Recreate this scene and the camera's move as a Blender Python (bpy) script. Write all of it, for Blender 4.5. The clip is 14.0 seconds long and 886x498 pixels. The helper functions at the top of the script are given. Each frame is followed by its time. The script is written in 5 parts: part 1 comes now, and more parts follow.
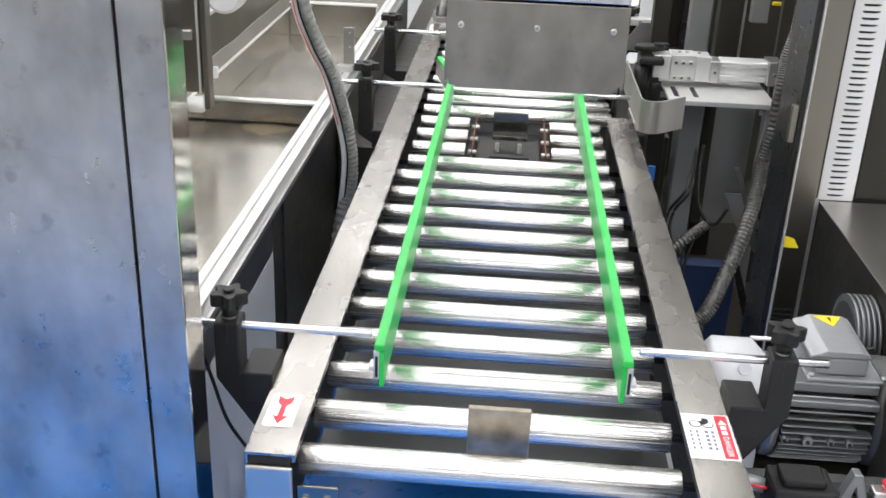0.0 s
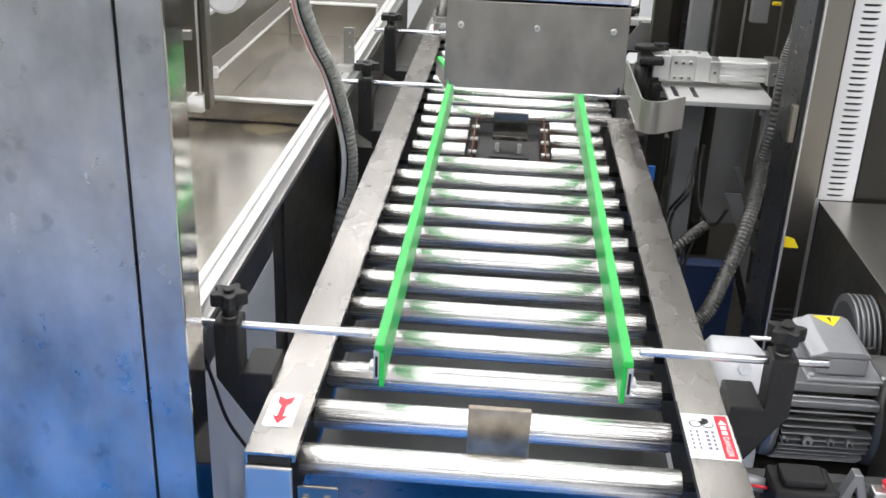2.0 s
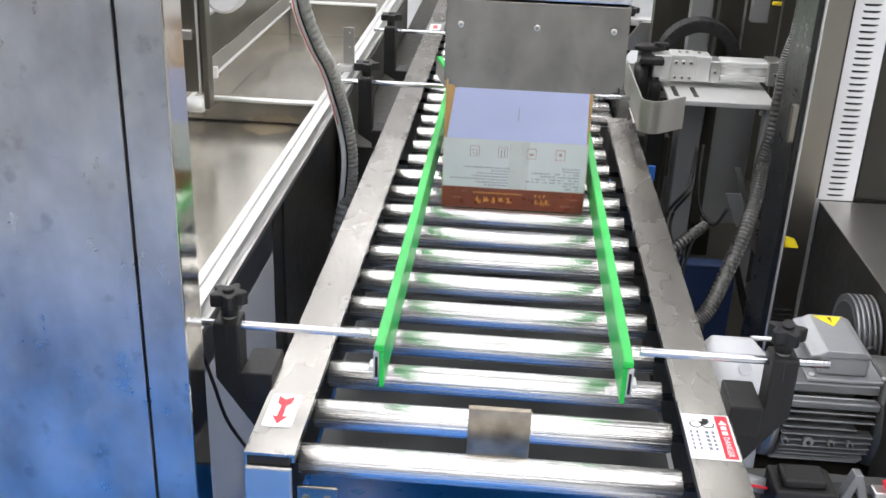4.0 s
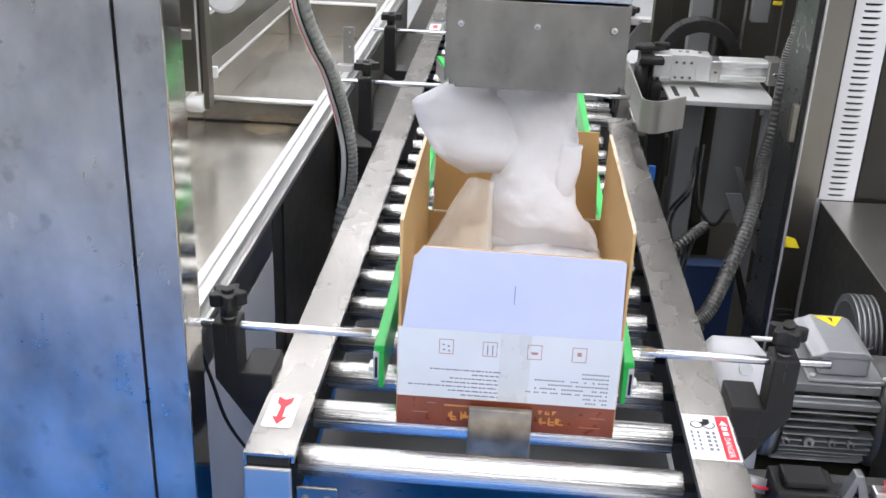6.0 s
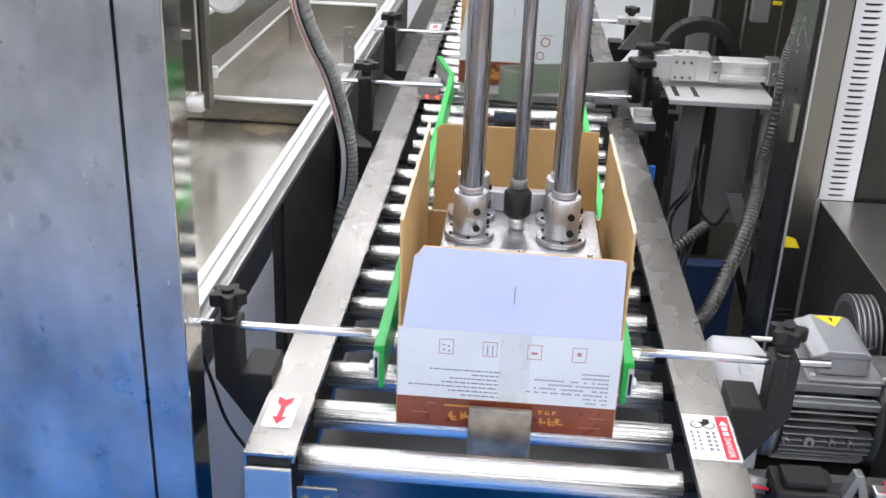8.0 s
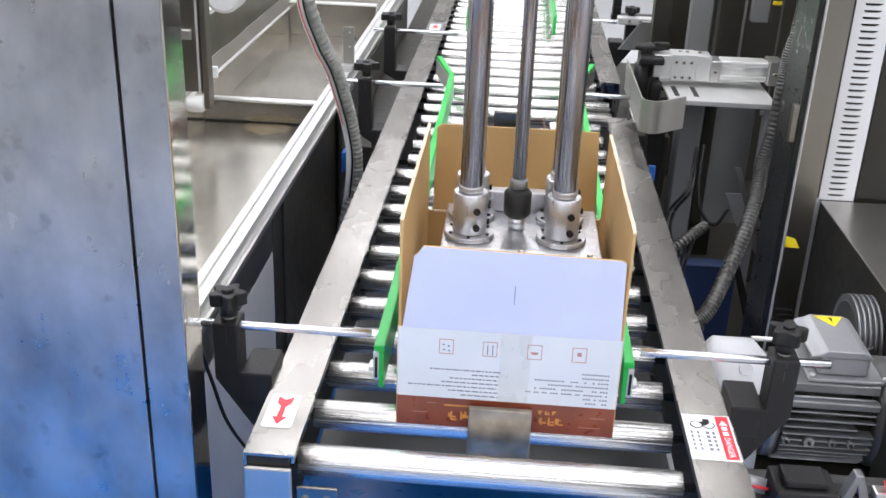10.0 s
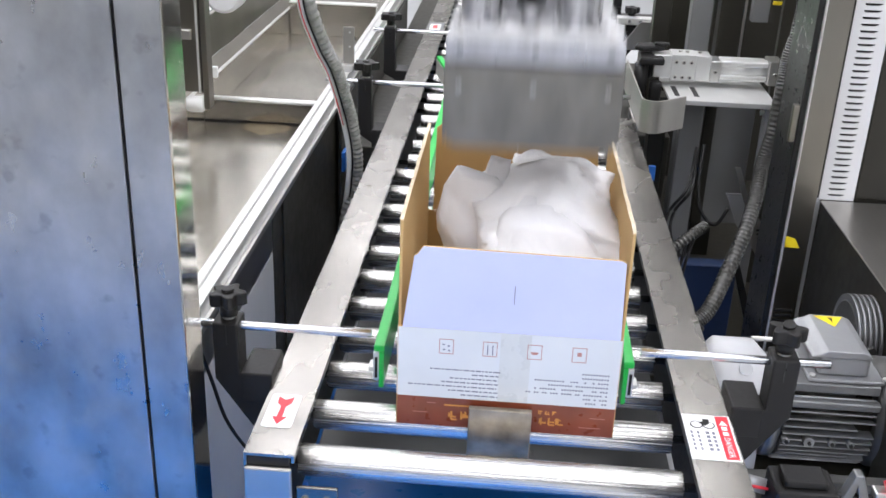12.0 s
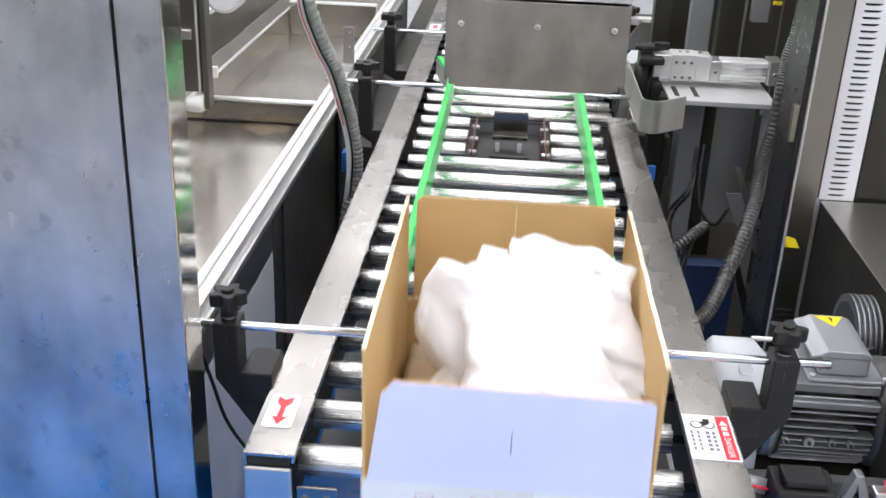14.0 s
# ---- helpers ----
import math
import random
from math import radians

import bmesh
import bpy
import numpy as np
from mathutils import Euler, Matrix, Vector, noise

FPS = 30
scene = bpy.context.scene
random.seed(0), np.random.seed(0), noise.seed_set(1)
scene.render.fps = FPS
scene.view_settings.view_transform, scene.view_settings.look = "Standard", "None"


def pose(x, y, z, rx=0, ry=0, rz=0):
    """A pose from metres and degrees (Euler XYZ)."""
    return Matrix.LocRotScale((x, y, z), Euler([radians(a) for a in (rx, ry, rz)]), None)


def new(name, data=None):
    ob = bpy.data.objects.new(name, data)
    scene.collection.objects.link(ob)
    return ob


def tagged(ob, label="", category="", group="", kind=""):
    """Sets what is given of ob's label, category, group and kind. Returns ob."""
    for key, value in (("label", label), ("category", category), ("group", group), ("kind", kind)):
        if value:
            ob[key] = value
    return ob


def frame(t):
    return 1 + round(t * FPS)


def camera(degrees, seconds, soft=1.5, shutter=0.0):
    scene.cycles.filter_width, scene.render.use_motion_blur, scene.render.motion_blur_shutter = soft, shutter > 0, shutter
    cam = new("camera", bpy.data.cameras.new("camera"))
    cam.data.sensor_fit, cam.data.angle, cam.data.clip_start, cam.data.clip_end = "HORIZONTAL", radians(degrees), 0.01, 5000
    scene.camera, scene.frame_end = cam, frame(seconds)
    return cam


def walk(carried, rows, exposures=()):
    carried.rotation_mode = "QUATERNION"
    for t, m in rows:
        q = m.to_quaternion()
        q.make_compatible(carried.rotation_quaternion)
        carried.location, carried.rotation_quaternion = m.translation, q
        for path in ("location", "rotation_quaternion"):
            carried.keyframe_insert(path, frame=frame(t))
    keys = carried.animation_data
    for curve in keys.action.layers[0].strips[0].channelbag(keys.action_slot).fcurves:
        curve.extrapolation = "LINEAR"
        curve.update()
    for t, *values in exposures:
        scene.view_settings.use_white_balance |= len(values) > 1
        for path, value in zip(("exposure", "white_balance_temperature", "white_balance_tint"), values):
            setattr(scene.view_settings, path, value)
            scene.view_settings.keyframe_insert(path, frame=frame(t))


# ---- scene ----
# The top of the conveyor's side rails is z = 0; the floor lies at FLOOR.
FLOOR = -0.80
CAM = pose(0.0203, -1.0869, 0.8134, 66.18, -2.0426, 4.2423)
cam = camera(46.37, 14.0, soft=1.6, shutter=0.5)
NEAR, FAR_BACK = CAM @ pose(0, 0, -0.003), CAM @ pose(0, 0, 0.003)
walk(cam, [(0.0, FAR_BACK), (3.2, FAR_BACK), (5.3, NEAR), (14.0, NEAR)], exposures=[(0.0, 0.0, 6450, 10), (3.2, 0.0, 6450, 10), (5.3, 0.0, 6250, 12.5), (14.0, 0.0, 6250, 12.5)])

# ---- world and lamps ----
world = bpy.data.worlds.new("hall_air")
scene.world = world
world.use_nodes = True
world.node_tree.nodes["Background"].inputs[0].default_value = (0.95, 0.97, 1.0, 1)
world.node_tree.nodes["Background"].inputs[1].default_value = 0.15
LAMP_POWER = 41.5


# ---- materials ----
def mat(name, color, rough=0.5, metal=0.0, vary=0.12, scale=8.0, bump=0.0, bump_scale=60.0, stretch=(1, 1, 1), rough_vary=0.1,
        emit=0.0, spots=0.0, clear=0.0, trans=0.0, alpha=1.0, random_shade=0.0):
    m = bpy.data.materials.new(name)
    m.use_nodes = True
    nt = m.node_tree
    b = nt.nodes["Principled BSDF"]
    tc = nt.nodes.new("ShaderNodeTexCoord")
    mp = nt.nodes.new("ShaderNodeMapping")
    mp.inputs["Scale"].default_value = stretch
    nt.links.new(tc.outputs["Object"], mp.inputs["Vector"])
    n1 = nt.nodes.new("ShaderNodeTexNoise")
    n1.inputs["Scale"].default_value = scale
    n1.inputs["Detail"].default_value = 6
    nt.links.new(mp.outputs[0], n1.inputs["Vector"])
    n2 = nt.nodes.new("ShaderNodeTexNoise")
    n2.inputs["Scale"].default_value = bump_scale
    n2.inputs["Detail"].default_value = 4
    nt.links.new(mp.outputs[0], n2.inputs["Vector"])
    ramp = nt.nodes.new("ShaderNodeMapRange")
    ramp.inputs["From Min"].default_value = 0.3
    ramp.inputs["From Max"].default_value = 0.7
    ramp.inputs["To Min"].default_value = 1 - vary
    ramp.inputs["To Max"].default_value = 1 + vary
    nt.links.new(n1.outputs["Fac"], ramp.inputs["Value"])
    value = ramp.outputs[0]
    if spots:
        vo = nt.nodes.new("ShaderNodeTexNoise")
        vo.inputs["Scale"].default_value = scale * 2.3
        vo.inputs["Detail"].default_value = 3
        nt.links.new(tc.outputs["Object"], vo.inputs["Vector"])
        sr = nt.nodes.new("ShaderNodeMapRange")
        sr.inputs["From Min"].default_value = 0.62
        sr.inputs["From Max"].default_value = 0.72
        sr.inputs["To Min"].default_value = 1
        sr.inputs["To Max"].default_value = 1 - spots
        nt.links.new(vo.outputs["Fac"], sr.inputs["Value"])
        mu = nt.nodes.new("ShaderNodeMath")
        mu.operation = "MULTIPLY"
        nt.links.new(value, mu.inputs[0])
        nt.links.new(sr.outputs[0], mu.inputs[1])
        value = mu.outputs[0]
    if random_shade:
        oi = nt.nodes.new("ShaderNodeObjectInfo")
        rr = nt.nodes.new("ShaderNodeMapRange")
        rr.inputs["To Min"].default_value = 1 - random_shade
        rr.inputs["To Max"].default_value = 1 + random_shade
        nt.links.new(oi.outputs["Random"], rr.inputs["Value"])
        mu = nt.nodes.new("ShaderNodeMath")
        mu.operation = "MULTIPLY"
        nt.links.new(value, mu.inputs[0])
        nt.links.new(rr.outputs[0], mu.inputs[1])
        value = mu.outputs[0]
    vm = nt.nodes.new("ShaderNodeVectorMath")
    vm.operation = "SCALE"
    vm.inputs[0].default_value = color
    nt.links.new(value, vm.inputs["Scale"])
    nt.links.new(vm.outputs[0], b.inputs["Base Color"])
    r = nt.nodes.new("ShaderNodeMapRange")
    r.inputs["To Min"].default_value = max(0.02, rough - rough_vary)
    r.inputs["To Max"].default_value = min(1, rough + rough_vary)
    nt.links.new(n2.outputs["Fac"], r.inputs["Value"])
    nt.links.new(r.outputs[0], b.inputs["Roughness"])
    b.inputs["Metallic"].default_value = metal
    b.inputs["Coat Weight"].default_value = clear
    b.inputs["Transmission Weight"].default_value = trans
    b.inputs["Alpha"].default_value = alpha
    if emit:
        b.inputs["Emission Color"].default_value = (*color, 1)
        b.inputs["Emission Strength"].default_value = emit
    if bump:
        bp = nt.nodes.new("ShaderNodeBump")
        bp.inputs["Strength"].default_value = bump
        bp.inputs["Distance"].default_value = 0.002
        nt.links.new(n2.outputs["Fac"], bp.inputs["Height"])
        nt.links.new(bp.outputs[0], b.inputs["Normal"])
    return m


STEEL = mat("brushed_steel", (0.55, 0.53, 0.50), 0.34, 1, 0.10, 5, 0.05, 120, (1, 0.15, 1))
STEEL_RAIL = mat("worn_rail_steel", (0.375, 0.358, 0.333), 0.27, 1, 0.16, 5, 0.0, 12, (1, 0.5, 1), 0.06)
STEEL_DOOR = mat("cabinet_steel", (0.395, 0.40, 0.405), 0.35, 1, 0.30, 11, 0.14, 34, (1, 1, 0.7), 0.20, spots=0.22)
STEEL_HEAD = mat("bead_blasted_steel", (0.255, 0.240, 0.212), 0.38, 1, 0.24, 16, 0.06, 70, (1, 1, 0.6), 0.15, spots=0.12)
STEEL_STOP = mat("dull_stop_steel", (0.38, 0.33, 0.26), 0.40, 1, 0.40, 24, 0.05, 90)
STEEL_TRAY = mat("tray_steel", (0.50, 0.475, 0.43), 0.17, 1, 0.10, 4, 0.0, 3, (1, 1, 1), 0.04)
TRAY_FLOOR = mat("tray_floor_steel", (0.66, 0.63, 0.57), 0.24, 1, 0.08, 3, 0.06, 4, (1, 1, 1), 0.08)
MIRROR = mat("polished_steel", (0.60, 0.58, 0.53), 0.10, 1, 0.06, 4, 0.05, 12, (1, 1, 1), 0.05)
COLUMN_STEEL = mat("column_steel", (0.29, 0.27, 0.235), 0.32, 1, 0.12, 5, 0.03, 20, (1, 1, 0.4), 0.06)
DARK_STEEL = mat("dark_polished_steel", (0.24, 0.23, 0.21), 0.20, 1, 0.10, 4, 0.04, 14, (1, 1, 1), 0.08)
# lengthwise colour streaks stand in for reflections of the lamp rows
CHROME = mat("roller_chrome", (0.67, 0.66, 0.64), 0.25, 0.92, 0.42, 210, 0.8, 300, (0.0025, 1, 1), 0.12, random_shade=0.05)
TURNED = mat("turned_aluminium", (0.53, 0.53, 0.545), 0.30, 0.8, 0.14, 60, 0.06, 160, (1, 1, 0.2), 0.08)
# upright stripes in the colour imitate lamp reflections along the rod
ROD = mat("ground_rod_steel", (0.58, 0.59, 0.64), 0.28, 1, 0.26, 170, 0.6, 260, (1, 1, 0.003), 0.10)
BAR_STEEL = mat("bright_bar_steel", (0.62, 0.63, 0.66), 0.24, 1, 0.10, 60, 0.0, 90, (0.05, 1, 1), 0.06)
ALU = mat("anodised_aluminium", (0.72, 0.71, 0.69), 0.34, 1, 0.05, 10, 0.03, 150, (1, 0.1, 1))
ALU_LIGHT = mat("bright_aluminium", (0.72, 0.72, 0.70), 0.36, 0.55, 0.05, 16, 0.03, 160)
GREEN = mat("green_plastic", (0.018, 0.50, 0.075), 0.34, 0, 0.08, 9, 0.03, 70)
BLACK = mat("black_plastic", (0.017, 0.0165, 0.0165), 0.46, 0, 0.15, 10, 0.06, 130)
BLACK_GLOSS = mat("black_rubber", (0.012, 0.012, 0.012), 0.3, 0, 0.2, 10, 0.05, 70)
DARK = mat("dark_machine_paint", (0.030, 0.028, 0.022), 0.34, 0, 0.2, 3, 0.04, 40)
GREY = mat("grey_machine_paint", (0.22, 0.22, 0.22), 0.45, 0, 0.12, 4, 0.05, 60)
MOTOR_GREY = mat("motor_casting_grey", (0.25, 0.255, 0.26), 0.32, 0.6, 0.12, 12, 0.08, 90)
LABEL_INK = mat("grey_label_ink", (0.19, 0.20, 0.25), 0.6, 0, 0.1, 30)
GAP_SHADE = mat("roller_gap_shade", (0.030, 0.031, 0.032), 0.35, 0, 0.3, 9, 0.05, 60)
DARK_CAST = mat("dark_casting", (0.07, 0.07, 0.068), 0.4, 0.2, 0.12, 12, 0.05, 90)
MOTOR_BOX = mat("motor_box_silver", (0.33, 0.335, 0.345), 0.38, 0.4, 0.08, 10, 0.06, 90)
CAST_WHITE = mat("pale_casting", (0.50, 0.505, 0.52), 0.4, 0, 0.06, 14, 0.05, 120)
WHITE_PAINT = mat("white_paint", (0.80, 0.80, 0.81), 0.4, 0, 0.05, 6, 0.03, 80)
SENSOR_WHITE = mat("white_plastic", (0.78, 0.78, 0.76), 0.4, 0, 0.04, 8)
FLOOR_BLUE = mat("blue_epoxy", (0.022, 0.19, 0.61), 0.3, 0, 0.15, 2, 0.05, 20)
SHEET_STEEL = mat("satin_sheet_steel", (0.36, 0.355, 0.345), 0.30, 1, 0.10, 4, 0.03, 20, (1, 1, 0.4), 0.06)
PALE_REFLECTION = mat("pale_floor_reflection", (0.60, 0.61, 0.63), 0.3, 0.0, 0.12, 3, 0.0, 6, (1, 1, 1), 0.04)
FLOOR_GREY = mat("grey_epoxy", (0.50, 0.51, 0.52), 0.35, 0, 0.08, 2, 0.04, 20)
BLUE = mat("blue_paint", (0.03, 0.16, 0.55), 0.35, 0, 0.1, 6, 0.03, 50)
NAVY = mat("navy_paint", (0.018, 0.036, 0.095), 0.4, 0, 0.15, 4, 0.03, 50)
CARD = mat("corrugated_cardboard", (0.56, 0.37, 0.155), 0.8, 0, 0.08, 6, 0.15, 180, (1, 0.2, 1))
CARD_EDGE = mat("cardboard_edge", (0.74, 0.62, 0.45), 0.85, 0, 0.2, 60, 0.3, 300)
PRINT_WHITE = mat("white_print", (0.58, 0.62, 0.92), 0.45, 0, 0.04, 7, 0.04, 60)
PRINT_FACE = mat("greyish_white_print", (0.66, 0.69, 0.72), 0.35, 0, 0.06, 9, 0.05, 40)
PRINT_BROWN = mat("brown_print", (0.185, 0.046, 0.022), 0.30, 0, 0.25, 14, 0.04, 60)
PRINT_GOLD = mat("gold_print", (0.55, 0.24, 0.05), 0.4, 0, 0.25, 50)
INK = mat("dark_ink", (0.15, 0.16, 0.22), 0.6, 0, 0.1, 30)
INK_RED = mat("red_brown_ink", (0.45, 0.22, 0.19), 0.6, 0, 0.1, 30)
TAPE = mat("clear_tape", (0.615, 0.635, 0.635), 0.28, 0, 0.05, 20, 0.1, 30)
LABEL_WHITE = mat("label_white", (0.85, 0.85, 0.85), 0.35, 0, 0.03, 10)
LABEL_RED = mat("label_red", (0.72, 0.03, 0.05), 0.35, 0, 0.05, 10)
LABEL_YELLOW = mat("label_yellow", (0.85, 0.66, 0.02), 0.35, 0, 0.05, 10)
BAG = mat("white_film", (0.945, 0.945, 0.955), 0.45, 0, 0.02, 9, 0.08, 30, trans=0.0)
BLACK.node_tree.nodes["Principled BSDF"].inputs["Specular IOR Level"].default_value = 0.28
DARK.node_tree.nodes["Principled BSDF"].inputs["Specular IOR Level"].default_value = 0.35


def let_light_through(m, share, color):
    """Thin film passes part of the light to its other side."""
    nt = m.node_tree
    body, out = nt.nodes["Principled BSDF"], nt.nodes["Material Output"]
    film, mix = nt.nodes.new("ShaderNodeBsdfTranslucent"), nt.nodes.new("ShaderNodeMixShader")
    film.inputs["Color"].default_value = (*color, 1)
    mix.inputs["Fac"].default_value = share
    nt.links.new(body.outputs[0], mix.inputs[1])
    nt.links.new(film.outputs[0], mix.inputs[2])
    nt.links.new(mix.outputs[0], out.inputs["Surface"])


let_light_through(BAG, 0.35, (0.99, 0.97, 0.98))
THIN_FILM = mat("thin_clear_film", (0.80, 0.74, 0.66), 0.30, 0, 0.05, 12, 0.1, 40, alpha=0.42)
KRAFT = mat("kraft_liner", (0.76, 0.65, 0.48), 0.7, 0, 0.08, 8, 0.2, 30)
HOSE_METAL = mat("grey_corrugated_hose", (0.085, 0.083, 0.078), 0.22, 0.45, 0.1, 20)
ARM_STEEL = mat("arm_plate_steel", (0.36, 0.348, 0.32), 0.46, 0.75, 0.12, 9, 0.04, 120, (1, 1, 0.15), 0.08)
HOSE_CLEAR = mat("translucent_hose", (0.31, 0.31, 0.29), 0.28, 0, 0.08, 20)
COPPER = mat("copper_brown", (0.25, 0.10, 0.06), 0.4, 0.5, 0.15, 20)
RESIDUE = mat("dried_residue", (0.50, 0.41, 0.27), 0.4, 0.5, 0.45, 40, 0.1, 80, alpha=0.32)
RED_GLOW = mat("red_diode", (1.0, 0.05, 0.02), 0.4, emit=4.0)
WALL = mat("hall_wall_paint", (0.32, 0.315, 0.30), 0.7, 0, 0.06, 1.5, 0.03, 30)
WALL_FILL = mat("fill_wall_paint", (0.54, 0.54, 0.53), 0.7, 0, 0.06, 1.5, 0.03, 30)
CEIL = mat("hall_ceiling_paint", (0.82, 0.83, 0.84), 0.8, 0, 0.05, 1.5)
LAMP_GLOW = mat("lamp_diffuser", (1.0, 1.0, 1.0), 0.5, emit=1.0)


# ---- mesh helpers ----
def bm_box(x0, x1, y0, y1, z0, z1, bevel=0.0, bm=None, seg=2):
    own = bmesh.new()
    bmesh.ops.create_cube(own, size=1.0)
    for v in own.verts:
        v.co = Vector(((x0 + x1) / 2 + v.co.x * (x1 - x0), (y0 + y1) / 2 + v.co.y * (y1 - y0), (z0 + z1) / 2 + v.co.z * (z1 - z0)))
    if bevel:
        bmesh.ops.bevel(own, geom=own.edges[:], offset=bevel, segments=seg, affect="EDGES", profile=0.5)
    return merge(bm, own)


def merge(bm, own):
    if bm is None:
        return own
    tmp = bpy.data.meshes.new("tmp")
    own.to_mesh(tmp)
    own.free()
    bm.from_mesh(tmp)
    bpy.data.meshes.remove(tmp)
    return bm


def bm_cyl(a, b, r, seg=24, bm=None, r2=None, chamfer=0.0):
    """A capped cylinder or cone from a to b, with an optional chamfer at both ends."""
    a, b = Vector(a), Vector(b)
    own = bmesh.new()
    length = (b - a).length
    r2 = r if r2 is None else r2
    rings = [(0, r), (length, r2)]
    if chamfer:
        rings = [(0, r - chamfer), (chamfer, r), (length - chamfer, r2), (length, r2 - chamfer)]
    turn = (b - a).to_track_quat("Z", "Y").to_matrix()
    loops = []
    for h, rad in rings:
        loops.append([own.verts.new(a + turn @ Vector((rad * math.cos(k * math.tau / seg), rad * math.sin(k * math.tau / seg), h))) for k in range(seg)])
    for lo, hi in zip(loops, loops[1:]):
        for k in range(seg):
            own.faces.new((lo[k], lo[(k + 1) % seg], hi[(k + 1) % seg], hi[k])).smooth = True
    own.faces.new(loops[0][::-1])
    own.faces.new(loops[-1])
    return merge(bm, own)


def bm_prism(outline, axis, lo, hi, bm=None, bevel=0.0):
    """An outline of (u, v) pairs carried along an axis: x: (y, z), y: (x, z), z: (x, y)."""
    own = bmesh.new()

    def at(u, v, w):
        return {"x": (w, u, v), "y": (u, w, v), "z": (u, v, w)}[axis]
    a = [own.verts.new(at(u, v, lo)) for u, v in outline]
    b = [own.verts.new(at(u, v, hi)) for u, v in outline]
    n = len(outline)
    own.faces.new(a)
    own.faces.new(b[::-1])
    for k in range(n):
        own.faces.new((a[k], b[k], b[(k + 1) % n], a[(k + 1) % n]))
    bmesh.ops.recalc_face_normals(own, faces=own.faces[:])
    if bevel:
        bmesh.ops.bevel(own, geom=own.edges[:], offset=bevel, segments=2, affect="EDGES", profile=0.5)
    return merge(bm, own)


def smooth_path(points, steps=8):
    """A smooth line through the given points (Catmull-Rom)."""
    pts = [Vector(p) for p in points]
    pts = [pts[0] * 2 - pts[1]] + pts + [pts[-1] * 2 - pts[-2]]
    out = []
    for i in range(1, len(pts) - 2):
        a, b, c, d = pts[i - 1:i + 3]
        for s in range(steps):
            t = s / steps
            out.append(0.5 * (2 * b + (c - a) * t + (2 * a - 5 * b + 4 * c - d) * t * t + (3 * b - a - 3 * c + d) * t ** 3))
    out.append(pts[-2])
    return out


def bm_tube(points, r, seg=14, steps=8, rib=0.0, bm=None):
    """A bent tube; rib makes every other ring thicker, as on a corrugated hose."""
    line = smooth_path(points, steps)
    own = bmesh.new()
    rings = []
    side = Vector((0.31, 0.2, 0.93))
    for i, c in enumerate(line):
        d = (line[min(i + 1, len(line) - 1)] - line[max(i - 1, 0)]).normalized()
        u = (side - d * side.dot(d)).normalized()
        w = d.cross(u)
        rad = r + (rib if i % 2 else 0)
        rings.append([own.verts.new(c + (u * math.cos(k * math.tau / seg) + w * math.sin(k * math.tau / seg)) * rad) for k in range(seg)])
    for lo, hi in zip(rings, rings[1:]):
        for k in range(seg):
            own.faces.new((lo[k], lo[(k + 1) % seg], hi[(k + 1) % seg], hi[k])).smooth = not rib
    own.faces.new(rings[0][::-1])
    own.faces.new(rings[-1])
    bmesh.ops.recalc_face_normals(own, faces=own.faces[:])
    return merge(bm, own)


def mesh_of(name, bm, material):
    me = bpy.data.meshes.new(name)
    bm.to_mesh(me)
    bm.free()
    me.materials.append(material)
    return me


def part(name, bm, material, parent=None, label=""):
    ob = new(name, mesh_of(name, bm, material))
    if parent is not None:
        ob.parent = parent
    return tagged(ob, label)


def thing(name, label, category, group="", at=(0, 0, 0), kind=""):
    ob = new(name)
    ob.location = at
    ob.empty_display_size = 0.05
    return tagged(ob, label, category, group, kind)


def setting(name, bm, material, label, category):
    return tagged(part(name, bm, material), label, category, "", "structure")


# ---- the hall ----
def hall():
    setting("floor", bm_box(-5, 5, -5, 9, FLOOR - 0.1, FLOOR), FLOOR_GREY, "pale grey epoxy factory floor", "floor")
    zone = bm_prism([(-2.4, -1.9), (0.42, -1.9), (0.42, 1.6), (-0.46, 1.6), (-0.46, 0.98), (-2.4, 0.98)], "z", FLOOR + 0.0005, FLOOR + 0.004)
    setting("floor_marking", zone, FLOOR_BLUE, "blue painted zone on the factory floor", "floor marking")
    setting("ceiling", bm_box(-5, 5, -5, 9, 2.6, 2.7), CEIL, "pale grey factory hall ceiling", "ceiling")
    # unseen walls: north kept darker for steel reflections, the others pale as fill reflectors
    setting("wall_north", bm_box(-5, 5, 9, 9.15, FLOOR, 2.6), WALL, "unseen grey hall wall, darkened for the steel's reflections", "wall")
    setting("wall_south", bm_box(-5, 5, -5.15, -5, FLOOR, 2.6), WALL_FILL, "unseen pale hall wall added to bounce fill light", "wall")
    setting("wall_west", bm_box(-5.15, -5, -5, 9, FLOOR, 2.6), WALL_FILL, "unseen pale hall wall added to bounce fill light", "wall")
    setting("wall_east", bm_box(5, 5.15, -5, 9, FLOOR, 2.6), WALL_FILL, "unseen pale hall wall added to bounce fill light", "wall")


LAMP_LINES = [-4.2 + 0.78 * k for k in range(16)]


